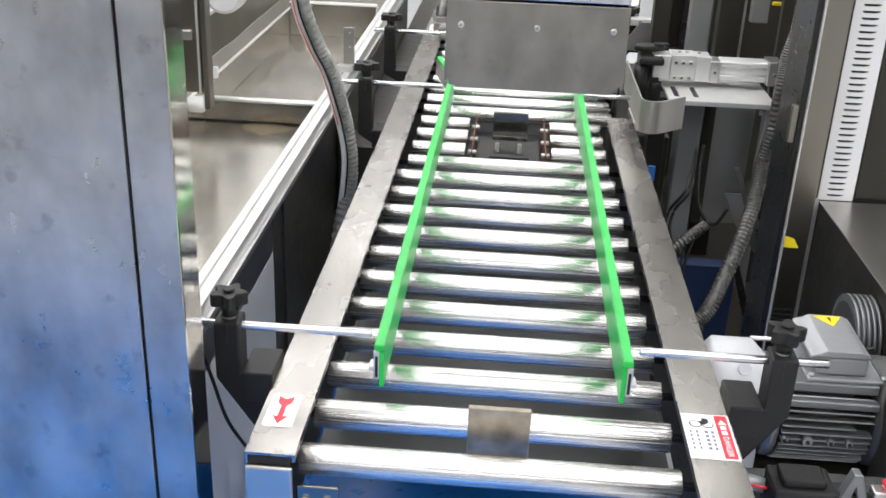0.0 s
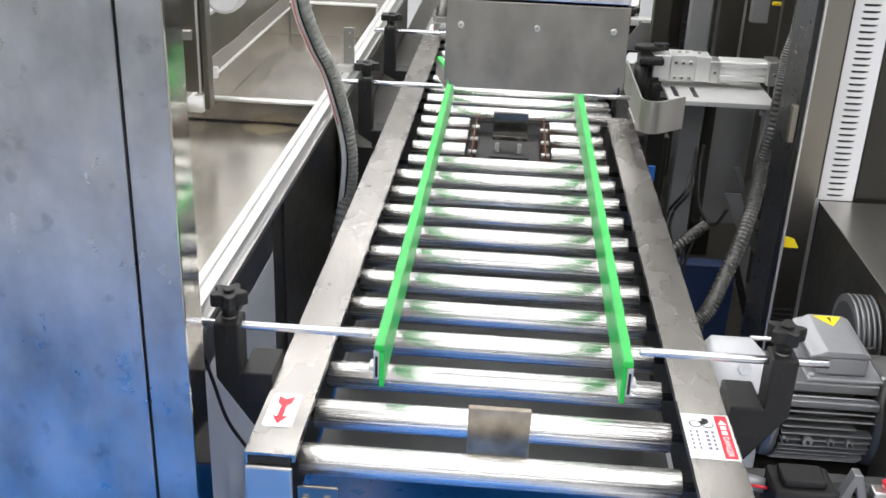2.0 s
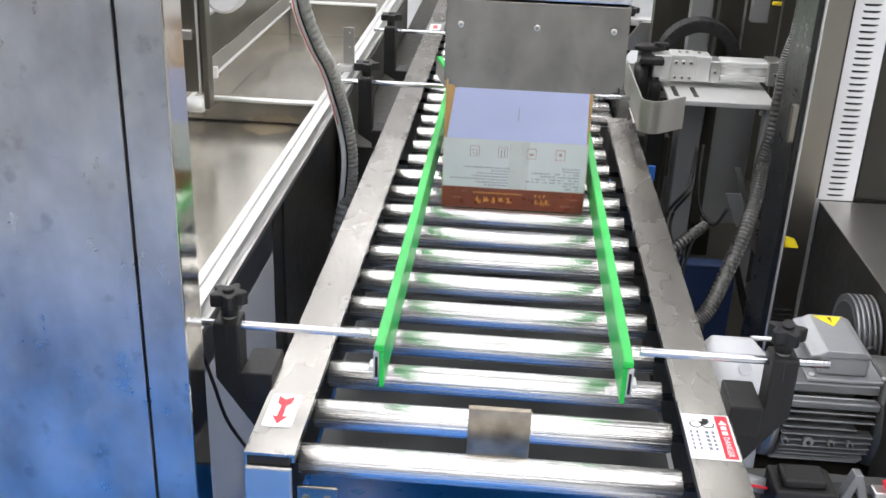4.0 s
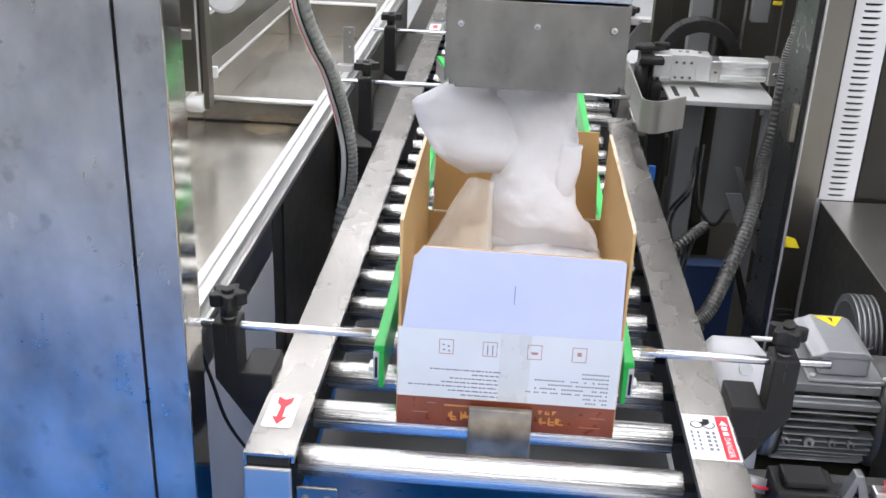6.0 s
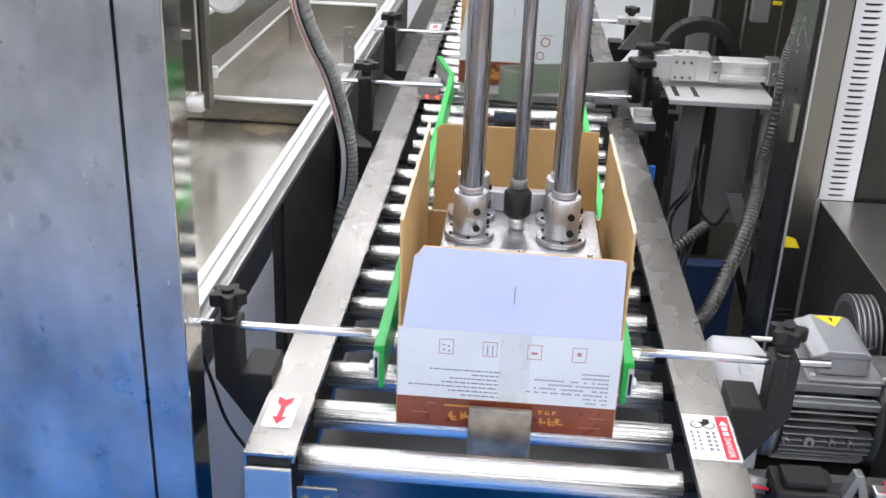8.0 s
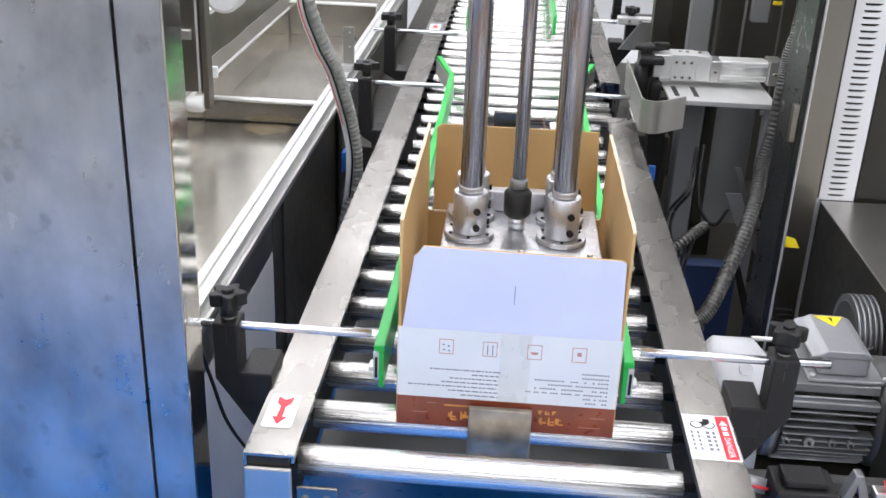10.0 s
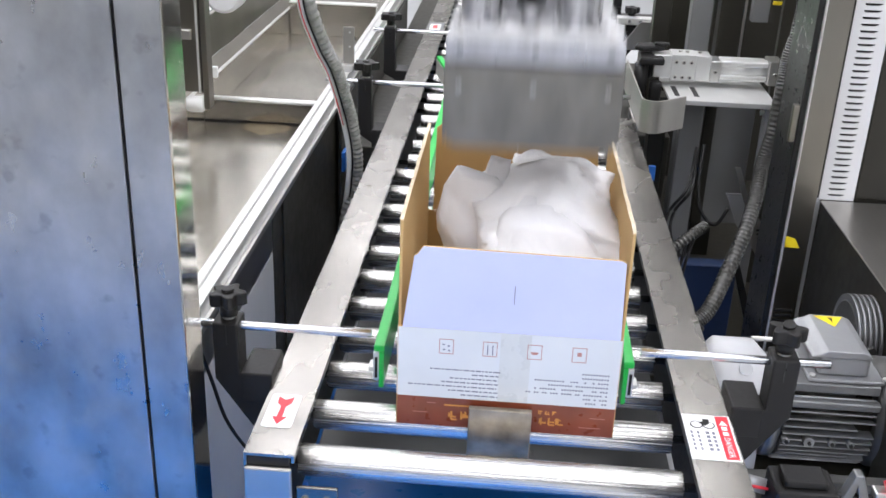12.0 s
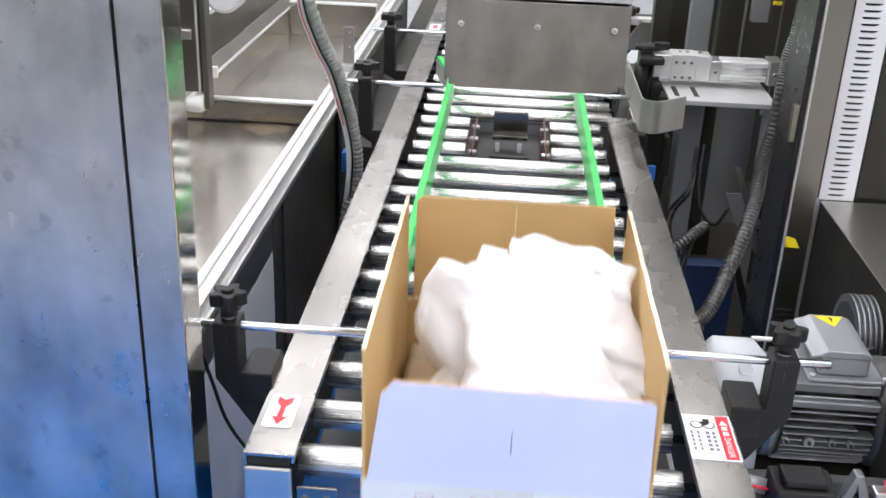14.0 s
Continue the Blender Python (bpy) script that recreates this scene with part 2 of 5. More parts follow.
def ceiling_lights():
    for y in LAMP_LINES:
        for x in (-2.9, 0.0, 2.9):
            lamp = thing("ceiling_light", "white linear ceiling light with a glowing diffuser", "ceiling light", "ceiling lights", (x, y, 2.54))
            part("housing", bm_box(-1.42, 1.42, -0.13, 0.13, 0.0, 0.055, 0.006), WHITE_PAINT, lamp)
            part("diffuser", bm_box(-1.4, 1.4, -0.11, 0.11, -0.012, -0.001, 0.003), LAMP_GLOW, lamp)
        data = bpy.data.lights.new("tube_light", "AREA")
        data.shape, data.size, data.size_y, data.energy = "RECTANGLE", 8.6, 0.22, LAMP_POWER
        data.color = (1.0, 0.985, 0.98)
        light = new("tube_light", data)
        light.location = (0, y, 2.52)


# ---- roller conveyor ----
PITCH, Y0, ZR, RAD = 0.1151, 0.0893, -0.0359, 0.022
ROLLER_TOP = ZR + RAD


def conveyor():
    base = thing("roller_conveyor", "stainless steel roller conveyor with chromed rollers and blue legs", "conveyor")
    for name, x0, x1, y0, y1 in (("left_rail", -0.3015, -0.2332, 0.045, 4.4), ("right_rail", 0.2989, 0.3694, -0.09, 1.73), ("right_rail", 0.305, 0.3694, 2.12, 4.4)):
        outer = x0 if name == "left_rail" else x1
        sgn = 1 if name == "left_rail" else -1
        inner = x1 if name == "left_rail" else x0
        t = 0.004 * sgn
        # folded channel: flange on top, web outside, lip below
        outline = [(outer, 0), (inner, 0), (inner, -0.012), (inner - t, -0.012), (inner - t, -0.004), (outer + t, -0.004),
                   (outer + t, -0.136), (outer + 5 * t, -0.136), (outer + 5 * t, -0.14), (outer, -0.14)]
        part(name, bm_prism(outline, "y", y0, y1), STEEL_RAIL, base, "dull folded stainless rail")
        inset = inner - 0.014 * sgn
        part("bearing_strip", bm_box(min(inset, inset - t), max(inset, inset - t), y0 + 0.01, y1 - 0.01, -0.132, -0.006), BLACK, base, "black bearing strip")
    part("end_plate", bm_box(-0.300, -0.236, 0.037, 0.0445, -0.14, -0.018, 0.003), STEEL, base, "steel end plate of the rail")
    part("end_bracket", bm_box(-0.234, -0.176, 0.052, 0.058, -0.125, -0.055, 0.002), DARK_STEEL, base, "steel end bracket")
    for x in (-0.222, -0.192):
        part("bolt", bm_cyl((x, 0.0515, -0.078), (x, 0.045, -0.078), 0.006, 6), ALU_LIGHT, base)
    part("end_filler", bm_box(-0.297, -0.240, 0.046, 0.052, -0.13, -0.005), BLACK, base)
    for x in (-0.268, 0.334):
        for y in (0.16, 1.60, 3.0):
            part("leg", bm_box(x - 0.025, x + 0.025, y - 0.025, y + 0.025, FLOOR + 0.02, -0.142, 0.004), BLUE, base, "blue painted leg")
            part("foot", bm_cyl((x, y, FLOOR), (x, y, FLOOR + 0.02), 0.04), BLACK, base)
    for y in (0.16, 1.60, 3.0):
        part("cross_beam", bm_box(-0.243, 0.309, y - 0.02, y + 0.02, -0.26, -0.22, 0.003), BLUE, base, "blue cross beam")
    full = {}
    for i in range(0, 37):
        y = Y0 + i * PITCH
        if i <= 10:
            spans = [(-0.2385, 0.2915)]
        elif i == 11:
            spans = [(-0.222, 0.285)]
        elif i <= 14:
            spans = [(-0.222, -0.076), (0.136, 0.285)]
        elif i <= 16:
            spans = [(-0.225, 0.325)]
        else:
            spans = [(-0.225, 0.300)]
        for a, b in spans:
            key = round(b - a, 3)
            if key not in full:
                bm = bm_cyl((-key / 2 + 0.004, 0, 0), (key / 2 - 0.004, 0, 0), RAD, 32, chamfer=0.002)
                full[key] = mesh_of("roller", bm, CHROME)
            ob = new("roller", full[key])
            ob.parent = base
            ob.location = ((a + b) / 2, y, ZR)
            ob.rotation_euler = (i * 1.3, 0, 0)
        axle = ("axle", 0.59 if i <= 16 else 0.56)
        if axle not in full:
            full[axle] = mesh_of("axle", bm_cyl((-axle[1] / 2, 0, 0), (axle[1] / 2, 0, 0), 0.0065, 8), BAR_STEEL)
        if not 12 <= i <= 14:
            ob = new("axle", full[axle])
            ob.parent = base
            ob.location = (0.033, y, ZR)
    # added sheet below the rollers; its near-black colour paints the shade in the gaps
    part("under_roller_shade", bm_box(-0.297, 0.365, 0.46, 4.3, -0.334, -0.330), GAP_SHADE, base, "added dark sheet for the shade below the rollers")
    return base


def lift_unit():
    unit = thing("stop_lift_unit", "black pneumatic stop unit set between split rollers", "stop unit")
    part("housing", bm_box(-0.058, 0.118, 1.43, 1.78, -0.13, -0.075, 0.004), BLACK, unit)
    for x in (-0.068, 0.122):
        part("side_plate", bm_box(x + 0.003, x + 0.006, 1.43, 1.78, -0.13, -0.020, 0.002), COPPER, unit, "brown side plate")
        for y in (1.47, 1.58, 1.69):
            part("bolt", bm_cyl((x - 0.006, y, ZR), (x + 0.016, y, ZR), 0.006, 8), ALU_LIGHT, unit)
    for x in (0.0, 0.06):
        part("guide_pin", bm_cyl((x, 1.60, -0.12), (x, 1.60, -0.05), 0.006, 10), GREY, unit)
    part("cross_plate", bm_box(-0.02, 0.085, 1.47, 1.49, -0.075, -0.045, 0.002), BLACK, unit)
    return unit


def stop_plate(name, x0, x1, y, z0, z1, material, label):
    ob = thing(name, label, "stop plate", "pop-up stop plates", ((x0 + x1) / 2, y, z1))
    h = (x1 - x0) / 2
    part("plate", bm_box(-h, h, -0.005, 0.005, z0 - z1, 0, 0.0015), material, ob)
    part("foot_plate", bm_box(-h, h, -0.03, -0.0055, z0 - z1, z0 - z1 + 0.012, 0.0015), material, ob)
    return ob


# ---- side guides ----
def guide(side, x, x_out):
    """A green guide strip on an aluminium profile, bent outwards at its far end."""
    sgn = -1 if side == "left" else 1
    g = thing("side_guide", "bright green plastic side guide on an aluminium profile", "guide rail", "side guides")
    z0, z1 = 0.0028, 0.0735
    line = [(x, 0.2244), (x, 1.8324), (x_out, 2.0508)]
    for name, off, wide, za, zb, m in (("strip", 0.0, 0.007, z0, z1 - 0.010, GREEN), ("top_cap", 0.0035 * sgn, 0.015, z1 - 0.0095, z1, GREEN), ("profile", 0.0080 * sgn, 0.008, z0 + 0.012, z1 - 0.0105, ALU)):
        bm = bmesh.new()
        rows = []
        for px, py in line:
            rows.append([bm.verts.new((px + off + dx, py, z)) for dx, z in ((-wide / 2, za), (wide / 2, za), (wide / 2, zb), (-wide / 2, zb))])
        for a, b in zip(rows, rows[1:]):
            for k in range(4):
                bm.faces.new((a[k], a[(k + 1) % 4], b[(k + 1) % 4], b[k]))
        bm.faces.new(rows[0][::-1])
        bm.faces.new(rows[-1])
        bmesh.ops.recalc_face_normals(bm, faces=bm.faces[:])
        bmesh.ops.bevel(bm, geom=bm.edges[:], offset=0.0015, segments=2, affect="EDGES")
        part(name, bm, m, g)
    ex = x + 0.0075 * sgn
    part("end_slot", bm_box(ex - 0.002, ex + 0.002, 0.2236, 0.2242, z0 + 0.018, z1 - 0.018), BLACK, g)
    part("end_clip", bm_box(min(ex, ex + 0.012 * sgn), max(ex, ex + 0.012 * sgn), 0.2264, 0.25, z0 + 0.026, z0 + 0.034, 0.002), ALU_LIGHT, g)
    return g


def star_knob(parent, x, y, z, r):
    """A six-pointed hand knob with its stem."""
    outline = []
    for k in range(24):
        a = k * math.tau / 24
        outline.append((x + r * (0.80 + 0.20 * math.cos(5 * a)) * math.cos(a), y + r * (0.80 + 0.20 * math.cos(5 * a)) * math.sin(a)))
    knob = part("star_knob", bm_prism(outline, "z", z, z + 0.020, bevel=0.002), BLACK, parent, "black star-shaped hand knob")
    part("stem", bm_cyl((x, y, z - 0.018), (x, y, z), 0.013, 16), BLACK, knob)
    part("hub", bm_cyl((x, y, z + 0.0205), (x, y, z + 0.024), 0.009, 16, chamfer=0.001), BLACK, knob)


def guide_clamp(xc, y, foot_x, rod_x0, rod_x1, z=0.0839, knob=0.029, foot_top=0.0153, reach=0.020):
    """A black clamp on the rail's side with a star knob; a steel rod runs through it to the guide."""
    c = thing("rod_clamp", "black plastic clamp with star knob holding a steel rod", "clamp", "rod clamps")
    sgn = 1 if foot_x > xc else -1
    out, inn = xc - reach * sgn, xc + 0.018 * sgn
    body = [(out, 0.0964), (inn, 0.0964), (inn, foot_top - 0.002), (foot_x - 0.001 * sgn, foot_top - 0.002), (foot_x - 0.001 * sgn, -0.097),
            (foot_x - 0.012 * sgn, -0.105), (out, foot_top - 0.012)]
    part("body", bm_prism(body, "y", y - 0.022, y + 0.022, bevel=0.003), BLACK, c)
    a = xc + 0.0185 * sgn
    part("foot", bm_box(min(a, foot_x), max(a, foot_x), y - 0.0225, y + 0.058, foot_top - 0.05, foot_top, 0.003), BLACK, c)
    part("foot_bolt", bm_cyl((foot_x, y, -0.04), (foot_x + 0.003 * sgn, y, -0.04), 0.012, 12), ALU_LIGHT, c)
    part("split", bm_box(xc - 0.001, xc + 0.001, y - 0.0226, y - 0.0221, 0.062, 0.094), BLACK_GLOSS, c)
    part("washer", bm_cyl((xc, y, 0.0966), (xc, y, 0.101), 0.010, 16), ALU_LIGHT, c)
    star_knob(c, xc, y, 0.1193, knob)
    part("rod", bm_cyl((rod_x0, y, z), (rod_x1, y, z), 0.0065, 16, chamfer=0.001), BAR_STEEL, c, "round bright steel rod")
    return c


def rounded_sheet(hx, hy, r, t):
    outline = []
    for cx, cy, a0 in ((hx - r, hy - r, 0), (r - hx, hy - r, 90), (r - hx, r - hy, 180), (hx - r, r - hy, 270)):
        outline += [(cx + r * math.cos(radians(a0 + k * 22.5)), cy + r * math.sin(radians(a0 + k * 22.5))) for k in range(5)]
    return bm_prism(outline, "z", 0, t)


def words(parent, text, at, size, material, turn=0):
    cu = bpy.data.curves.new("words", "FONT")
    cu.body, cu.size, cu.extrude = text, size, 0.0001
    tmp = bpy.data.objects.new("words", cu)
    scene.collection.objects.link(tmp)
    me = bpy.data.meshes.new_from_object(tmp.evaluated_get(bpy.context.evaluated_depsgraph_get()))
    bpy.data.objects.remove(tmp)
    me.materials.clear()
    me.materials.append(material)
    ob = new("words", me)
    ob.parent = parent
    ob.matrix_basis = pose(*at, 0, 0, turn)
    return ob


def labels():
    # arrow label on the near end of one rail
    lab = thing("arrow_label", "white label with a red arrow on the steel rail", "label", "", (-0.272, 0.150, 0.0006))
    part("sheet", rounded_sheet(0.0215, 0.043, 0.006, 0.0006), LABEL_WHITE, lab)
    arrow = [(0.0, -0.036), (0.011, -0.016), (0.004, -0.018), (0.0035, 0.010), (0.010, 0.018), (0.011, 0.035), (0.0, 0.027), (-0.011, 0.035), (-0.010, 0.018), (-0.0035, 0.010), (-0.004, -0.018), (-0.011, -0.016)]
    part("arrow", bm_prism(arrow, "z", 0.0008, 0.0012), LABEL_RED, lab)
    lab = thing("warning_label", "white warning label with a red bar on the steel rail", "label", "", (0.333, 0.160, 0.0006))
    part("sheet", bm_box(-0.034, 0.034, -0.056, 0.056, 0, 0.0006, 0.0002), LABEL_WHITE, lab)
    part("red_bar", bm_box(0.013, 0.031, -0.053, 0.053, 0.0008, 0.0012), LABEL_RED, lab)
    part("triangle", bm_prism([(0.016, 0.030), (0.022, 0.042), (0.028, 0.030)], "z", 0.0014, 0.0018), LABEL_WHITE, lab)
    words(lab, "DANGER", (0.0180, 0.000, 0.0014), 0.0120, LABEL_WHITE, -90)
    for k in range(2):
        part("writing_bar", bm_box(0.018, 0.026, 0.017 - k * 0.013, 0.026 - k * 0.013, 0.0014, 0.0018), LABEL_WHITE, lab)
    for cx in (-0.016, 0.001):
        part("pictogram", bm_cyl((cx, 0.029, 0.0008), (cx, 0.029, 0.0011), 0.009, 22), BLACK, lab)
        part("pictogram", bm_cyl((cx, 0.029, 0.0012), (cx, 0.029, 0.0014), 0.0074, 22), LABEL_WHITE, lab)
    part("pictogram", bm_prism([(-0.013, 0.034), (-0.004, 0.026), (0.003, 0.033), (0.003, 0.043), (-0.006, 0.043), (-0.006, 0.037)], "z", 0.0015, 0.0018), BLACK, lab)
    for col, (x0, w) in enumerate(((-0.027, 0.003), (-0.018, 0.003), (-0.006, 0.005), (0.003, 0.004))):
        for k in range(5):
            part("writing_bar", bm_box(x0, x0 + w, 0.006 - k * 0.010, 0.0125 - k * 0.010, 0.0008, 0.0011), LABEL_INK, lab)


# ---- machine beside the conveyor: press ----
def press_head():
    """The press head; its origin lies on the top plate at the front edge."""
    h = thing("pneumatic_press", "steel press head with four flanged guide rods", "press", "", (0, 0, 0))
    x0, x1 = -0.067, 0.173
    part("top_plate", bm_box(x0 + 0.001, x1 - 0.001, -0.004, 0.21, -0.033, 0.0, 0.002), TURNED, h, "machined aluminium top plate")
    skirt = [(x0, -0.036), (x1, -0.036), (x1, -0.136), (x1 - 0.016, -0.153), (x0 + 0.016, -0.153), (x0, -0.136)]
    part("front_skirt", bm_prism(skirt, "y", -0.0045, -0.0005, bevel=0.0008), STEEL_HEAD, h, "flat grey steel front plate")
    part("back_skirt", bm_prism(skirt, "y", 0.2105, 0.2145, bevel=0.0008), STEEL_HEAD, h)
    for x in (x0, x1 - 0.004):
        part("side_skirt", bm_box(x, x + 0.004, 0.0, 0.21, -0.146, -0.033, 0.0008), STEEL_HEAD, h)
    part("press_foot", bm_box(x0 + 0.006, x1 - 0.006, 0.004, 0.206, -0.152, -0.138, 0.001), STEEL_HEAD, h)
    part("front_bar", bm_box(x0 + 0.012, x1 - 0.012, 0.002, 0.020, 0.0005, 0.007, 0.001), ALU_LIGHT, h, "bright clamping bar")
    part("back_bar", bm_box(x0 + 0.03, x1 - 0.035, 0.185, 0.208, 0.0005, 0.034, 0.002), TURNED, h)
    for k, x in enumerate((-0.047, 0.053, 0.153)):
        s = part("screw", bm_cyl((x, -0.0047, -0.068), (x, -0.0080, -0.068), 0.0045, 16, chamfer=0.0012), STEEL, h)
        part("socket", bm_cyl((x, -0.0081, -0.068), (x, -0.0086, -0.068), 0.0020, 6), GREY, s)
        part("edge_screw", bm_cyl((x, -0.0041, -0.017), (x, -0.0062, -0.017), 0.005, 12), GREY, h)
        part("cap_screw", bm_cyl((x, 0.012, 0.0072), (x, 0.012, 0.011), 0.0045, 12), STEEL, h)
    for x in (-0.0255, 0.113):
        for y in (0.080, 0.160):
            f = part("flange", bm_cyl((x, y, 0.0005), (x, y, 0.008), 0.0375, 32, chamfer=0.001), TURNED, h, "round machined flange")
            part("collar", bm_cyl((x, y, 0.0085), (x, y, 0.072), 0.0255, 40, chamfer=0.0015), TURNED, f)
            for k in range(6):
                a = math.radians(30 + 60 * k)
                part("flange_bolt", bm_cyl((x + 0.0315 * math.cos(a), y + 0.0315 * math.sin(a), 0.0085), (x + 0.0315 * math.cos(a), y + 0.0315 * math.sin(a), 0.0105), 0.0028, 10), BLACK, f)
            for z in (0.022, 0.048):
                part("set_screw", bm_cyl((x + 0.010, y - 0.0225, z), (x + 0.0115, y - 0.028, z), 0.0052, 12), BLACK, f)
                part("set_screw", bm_cyl((x + 0.0225, y + 0.004, z), (x + 0.029, y + 0.005, z), 0.0045, 10), BLACK, f)
            part("rod_shoulder", bm_cyl((x, y, 0.0725), (x, y, 0.082), 0.0185, 32, chamfer=0.001), TURNED, h)
            part("rod", bm_cyl((x, y, 0.0825), (x, y, 1.2), 0.0172, 40), ROD, h, "long round guide rod")
    cx, cy = 0.045, 0.118
    part("coupling_base", bm_cyl((cx, cy, 0.0005), (cx, cy, 0.020), 0.013, 20), TURNED, h)
    j = part("coupling", bm_cyl((cx, cy, 0.0205), (cx, cy, 0.066), 0.021, 24, chamfer=0.006), BLACK, h, "black floating joint")
    part("nut", bm_cyl((cx, cy, 0.0665), (cx, cy, 0.082), 0.013, 6), GREY, j)
    part("piston_rod", bm_cyl((cx, cy, 0.0825), (cx, cy, 1.2), 0.0102, 24), ROD, h)
    return h


# ---- carton ----
def carton(printed):
    """Open carton; origin at the middle of the front's lower edge."""
    c = thing("carton", "open cardboard carton, white and brown printed, all flaps upright", "carton", "cartons")
    w, d, hgt, t = 0.307, 0.440, 0.156, 0.004
    x0, x1 = -w / 2, w / 2
    part("bottom", bm_box(x0 + t, x1 - t, t, d - t, 0.0, t), CARD, c)
    part("front_panel", bm_box(x0, x1, 0.0, t, 0.0, hgt, 0.0012), CARD, c)
    part("back_panel", bm_box(x0, x1, d - t, d, 0.0, hgt, 0.0012), CARD, c)
    for x in (x0, x1 - t):
        part("side_panel", bm_box(x, x + t, t + 0.0005, d - t - 0.0005, 0.0, hgt, 0.0012), CARD, c)

    def flap(outline, axis, lo, hi, label):
        return part("flap", bm_prism(outline, axis, lo, hi, bevel=0.0010), CARD, c, label)
    fh = 0.118
    fr = [(x0 + 0.006, hgt + 0.0005), (x1 - 0.004, hgt + 0.0005), (x1 - 0.008, hgt + fh * 0.97), (x1 - 0.014, hgt + fh), (x0 + 0.032, hgt + fh + 0.004), (x0 + 0.024, hgt + fh - 0.008), (x0 + 0.020, hgt + fh - 0.010)]
    f = flap(fr, "y", 0.0, t, "upright front flap, white outside")
    shrink = [(u * 0.998, v) for u, v in fr]
    part("flap_print", bm_prism([(u, v + (0.0001 if v < hgt + 0.01 else -0.0004)) for u, v in shrink], "y", -0.0006, -0.0001), PRINT_WHITE if printed == "icons" else PRINT_FACE, f, "white printed outside")
    part("crease", bm_box(0.002, 0.003, -0.0012, -0.0007, hgt + 0.045, hgt + 0.072), INK, f)
    bk = [(x0 + 0.012, hgt + 0.0005), (x1 - 0.012, hgt + 0.0005), (x1 - 0.020, hgt + 0.157), (x0 + 0.022, hgt + 0.157), (x0 + 0.014, hgt + 0.150)]
    bf = flap(bk, "y", d - t, d, "upright back flap")
    part("crease", bm_box(-0.002, -0.0008, d - t - 0.0006, d - t - 0.0001, hgt + 0.004, hgt + 0.15), CARD_EDGE, bf, "faint upright crease")
    part("fold_line", bm_box(x0 + 0.014, x1 - 0.014, d - t - 0.0022, d - t - 0.0002, hgt - 0.002, hgt + 0.0015), CARD_EDGE, c, "pale fold line")
    for x in (x0, x1 - t):
        tear = random.Random(3 if x < 0 else 8)
        top = [(0.002 + (d - 0.016) * k / 12, hgt + 0.157 + tear.uniform(-0.0022, 0.0014)) for k in range(13)]
        sf = flap([(d - 0.006, hgt + 0.0005), (t + 0.0005, hgt + 0.0005)] + top, "x", x, x + t, "upright side flap")
        edge = [(u, v + 0.0003) for u, v in top] + [(u, v + 0.0018 + tear.uniform(0, 0.001)) for u, v in reversed(top)]
        part("raw_edge", bm_prism(edge, "x", x - 0.0004, x + t + 0.0004), CARD_EDGE, sf, "pale raw cardboard edge")
    # print on the front
    y = -0.0006
    band = 0.048 if printed == "icons" else 0.068
    part("white_print", bm_box(x0 + 0.001, x1 - 0.001, y, -0.0001, band, hgt + 0.0002), PRINT_FACE, c, "white printed face")
    part("brown_print", bm_box(x0 + 0.001, x1 - 0.001, y, -0.0001, 0.001, band - 0.0005), PRINT_BROWN, c, "reddish brown printed band")
    for x in (x0 - 0.0006, x1 + 0.0001):
        part("side_white_print", bm_box(x, x + 0.0005, 0.002, d - 0.002, band, hgt - 0.001), PRINT_FACE, c)
        part("side_brown_print", bm_box(x, x + 0.0005, 0.002, d - 0.002, 0.001, band - 0.0005), PRINT_BROWN, c)
    rng = random.Random(5)
    if printed == "icons":
        for k, x in enumerate((-0.086, -0.026, 0.035, 0.096)):
            zc = 0.130
            for a, b, e, g in ((-0.010, 0.010, 0.0105, 0.0115), (-0.010, 0.010, -0.0115, -0.0105), (-0.010, -0.009, -0.0105, 0.0105), (0.009, 0.010, -0.0105, 0.0105)):
                part("icon_frame", bm_box(x + a, x + b, y - 0.0003, y - 0.00005, zc + e, zc + g), INK_RED, c)
            if k == 1:
                for dx in (-0.004, 0.003):
                    part("icon_arrow", bm_box(x + dx, x + dx + 0.0014, y - 0.0003, y - 0.00005, zc - 0.009, zc + 0.006), INK, c)
            elif k == 2:
                part("icon_bowl", bm_prism([(x - 0.006, zc), (x + 0.006, zc), (x + 0.003, zc - 0.004), (x - 0.003, zc - 0.004)], "y", y - 0.0003, y - 0.00005), INK_RED, c)
            elif k == 3:
                part("icon_block", bm_box(x - 0.003, x + 0.003, y - 0.0003, y - 0.00005, zc - 0.002, zc + 0.004), INK_RED, c)
            else:
                for dx, dz in ((-0.004, 0.003), (0.003, 0.001), (-0.003, -0.005), (0.004, -0.006)):
                    part("icon_mark", bm_box(x + dx - 0.0015, x + dx + 0.0015, y - 0.0003, y - 0.00005, zc + dz - 0.001, zc + dz + 0.001), INK, c)
        # small lines of words, printed upside down
        for k, (a, b) in enumerate(((x0 + 0.090, -0.012), (x0 + 0.072, -0.012), (x0 + 0.016, -0.014), (x0 + 0.062, -0.012), (x0 + 0.074, -0.012), (x0 + 0.104, -0.012), (x0 + 0.046, -0.010))):
            z, x = 0.0535 + k * 0.0066, a
            while x < b:
                wide = rng.uniform(0.003, 0.010)
                part("writing_bar", bm_box(x, min(b, x + wide), y - 0.0003, y - 0.00005, z, z + 0.0019), LABEL_INK, c)
                x += wide + 0.0016
        for k in range(8):
            z = 0.053 + k * 0.0066
            b = x1 - 0.014
            n = (8, 10, 30, 27, 22, 27, 10, 10)[k]
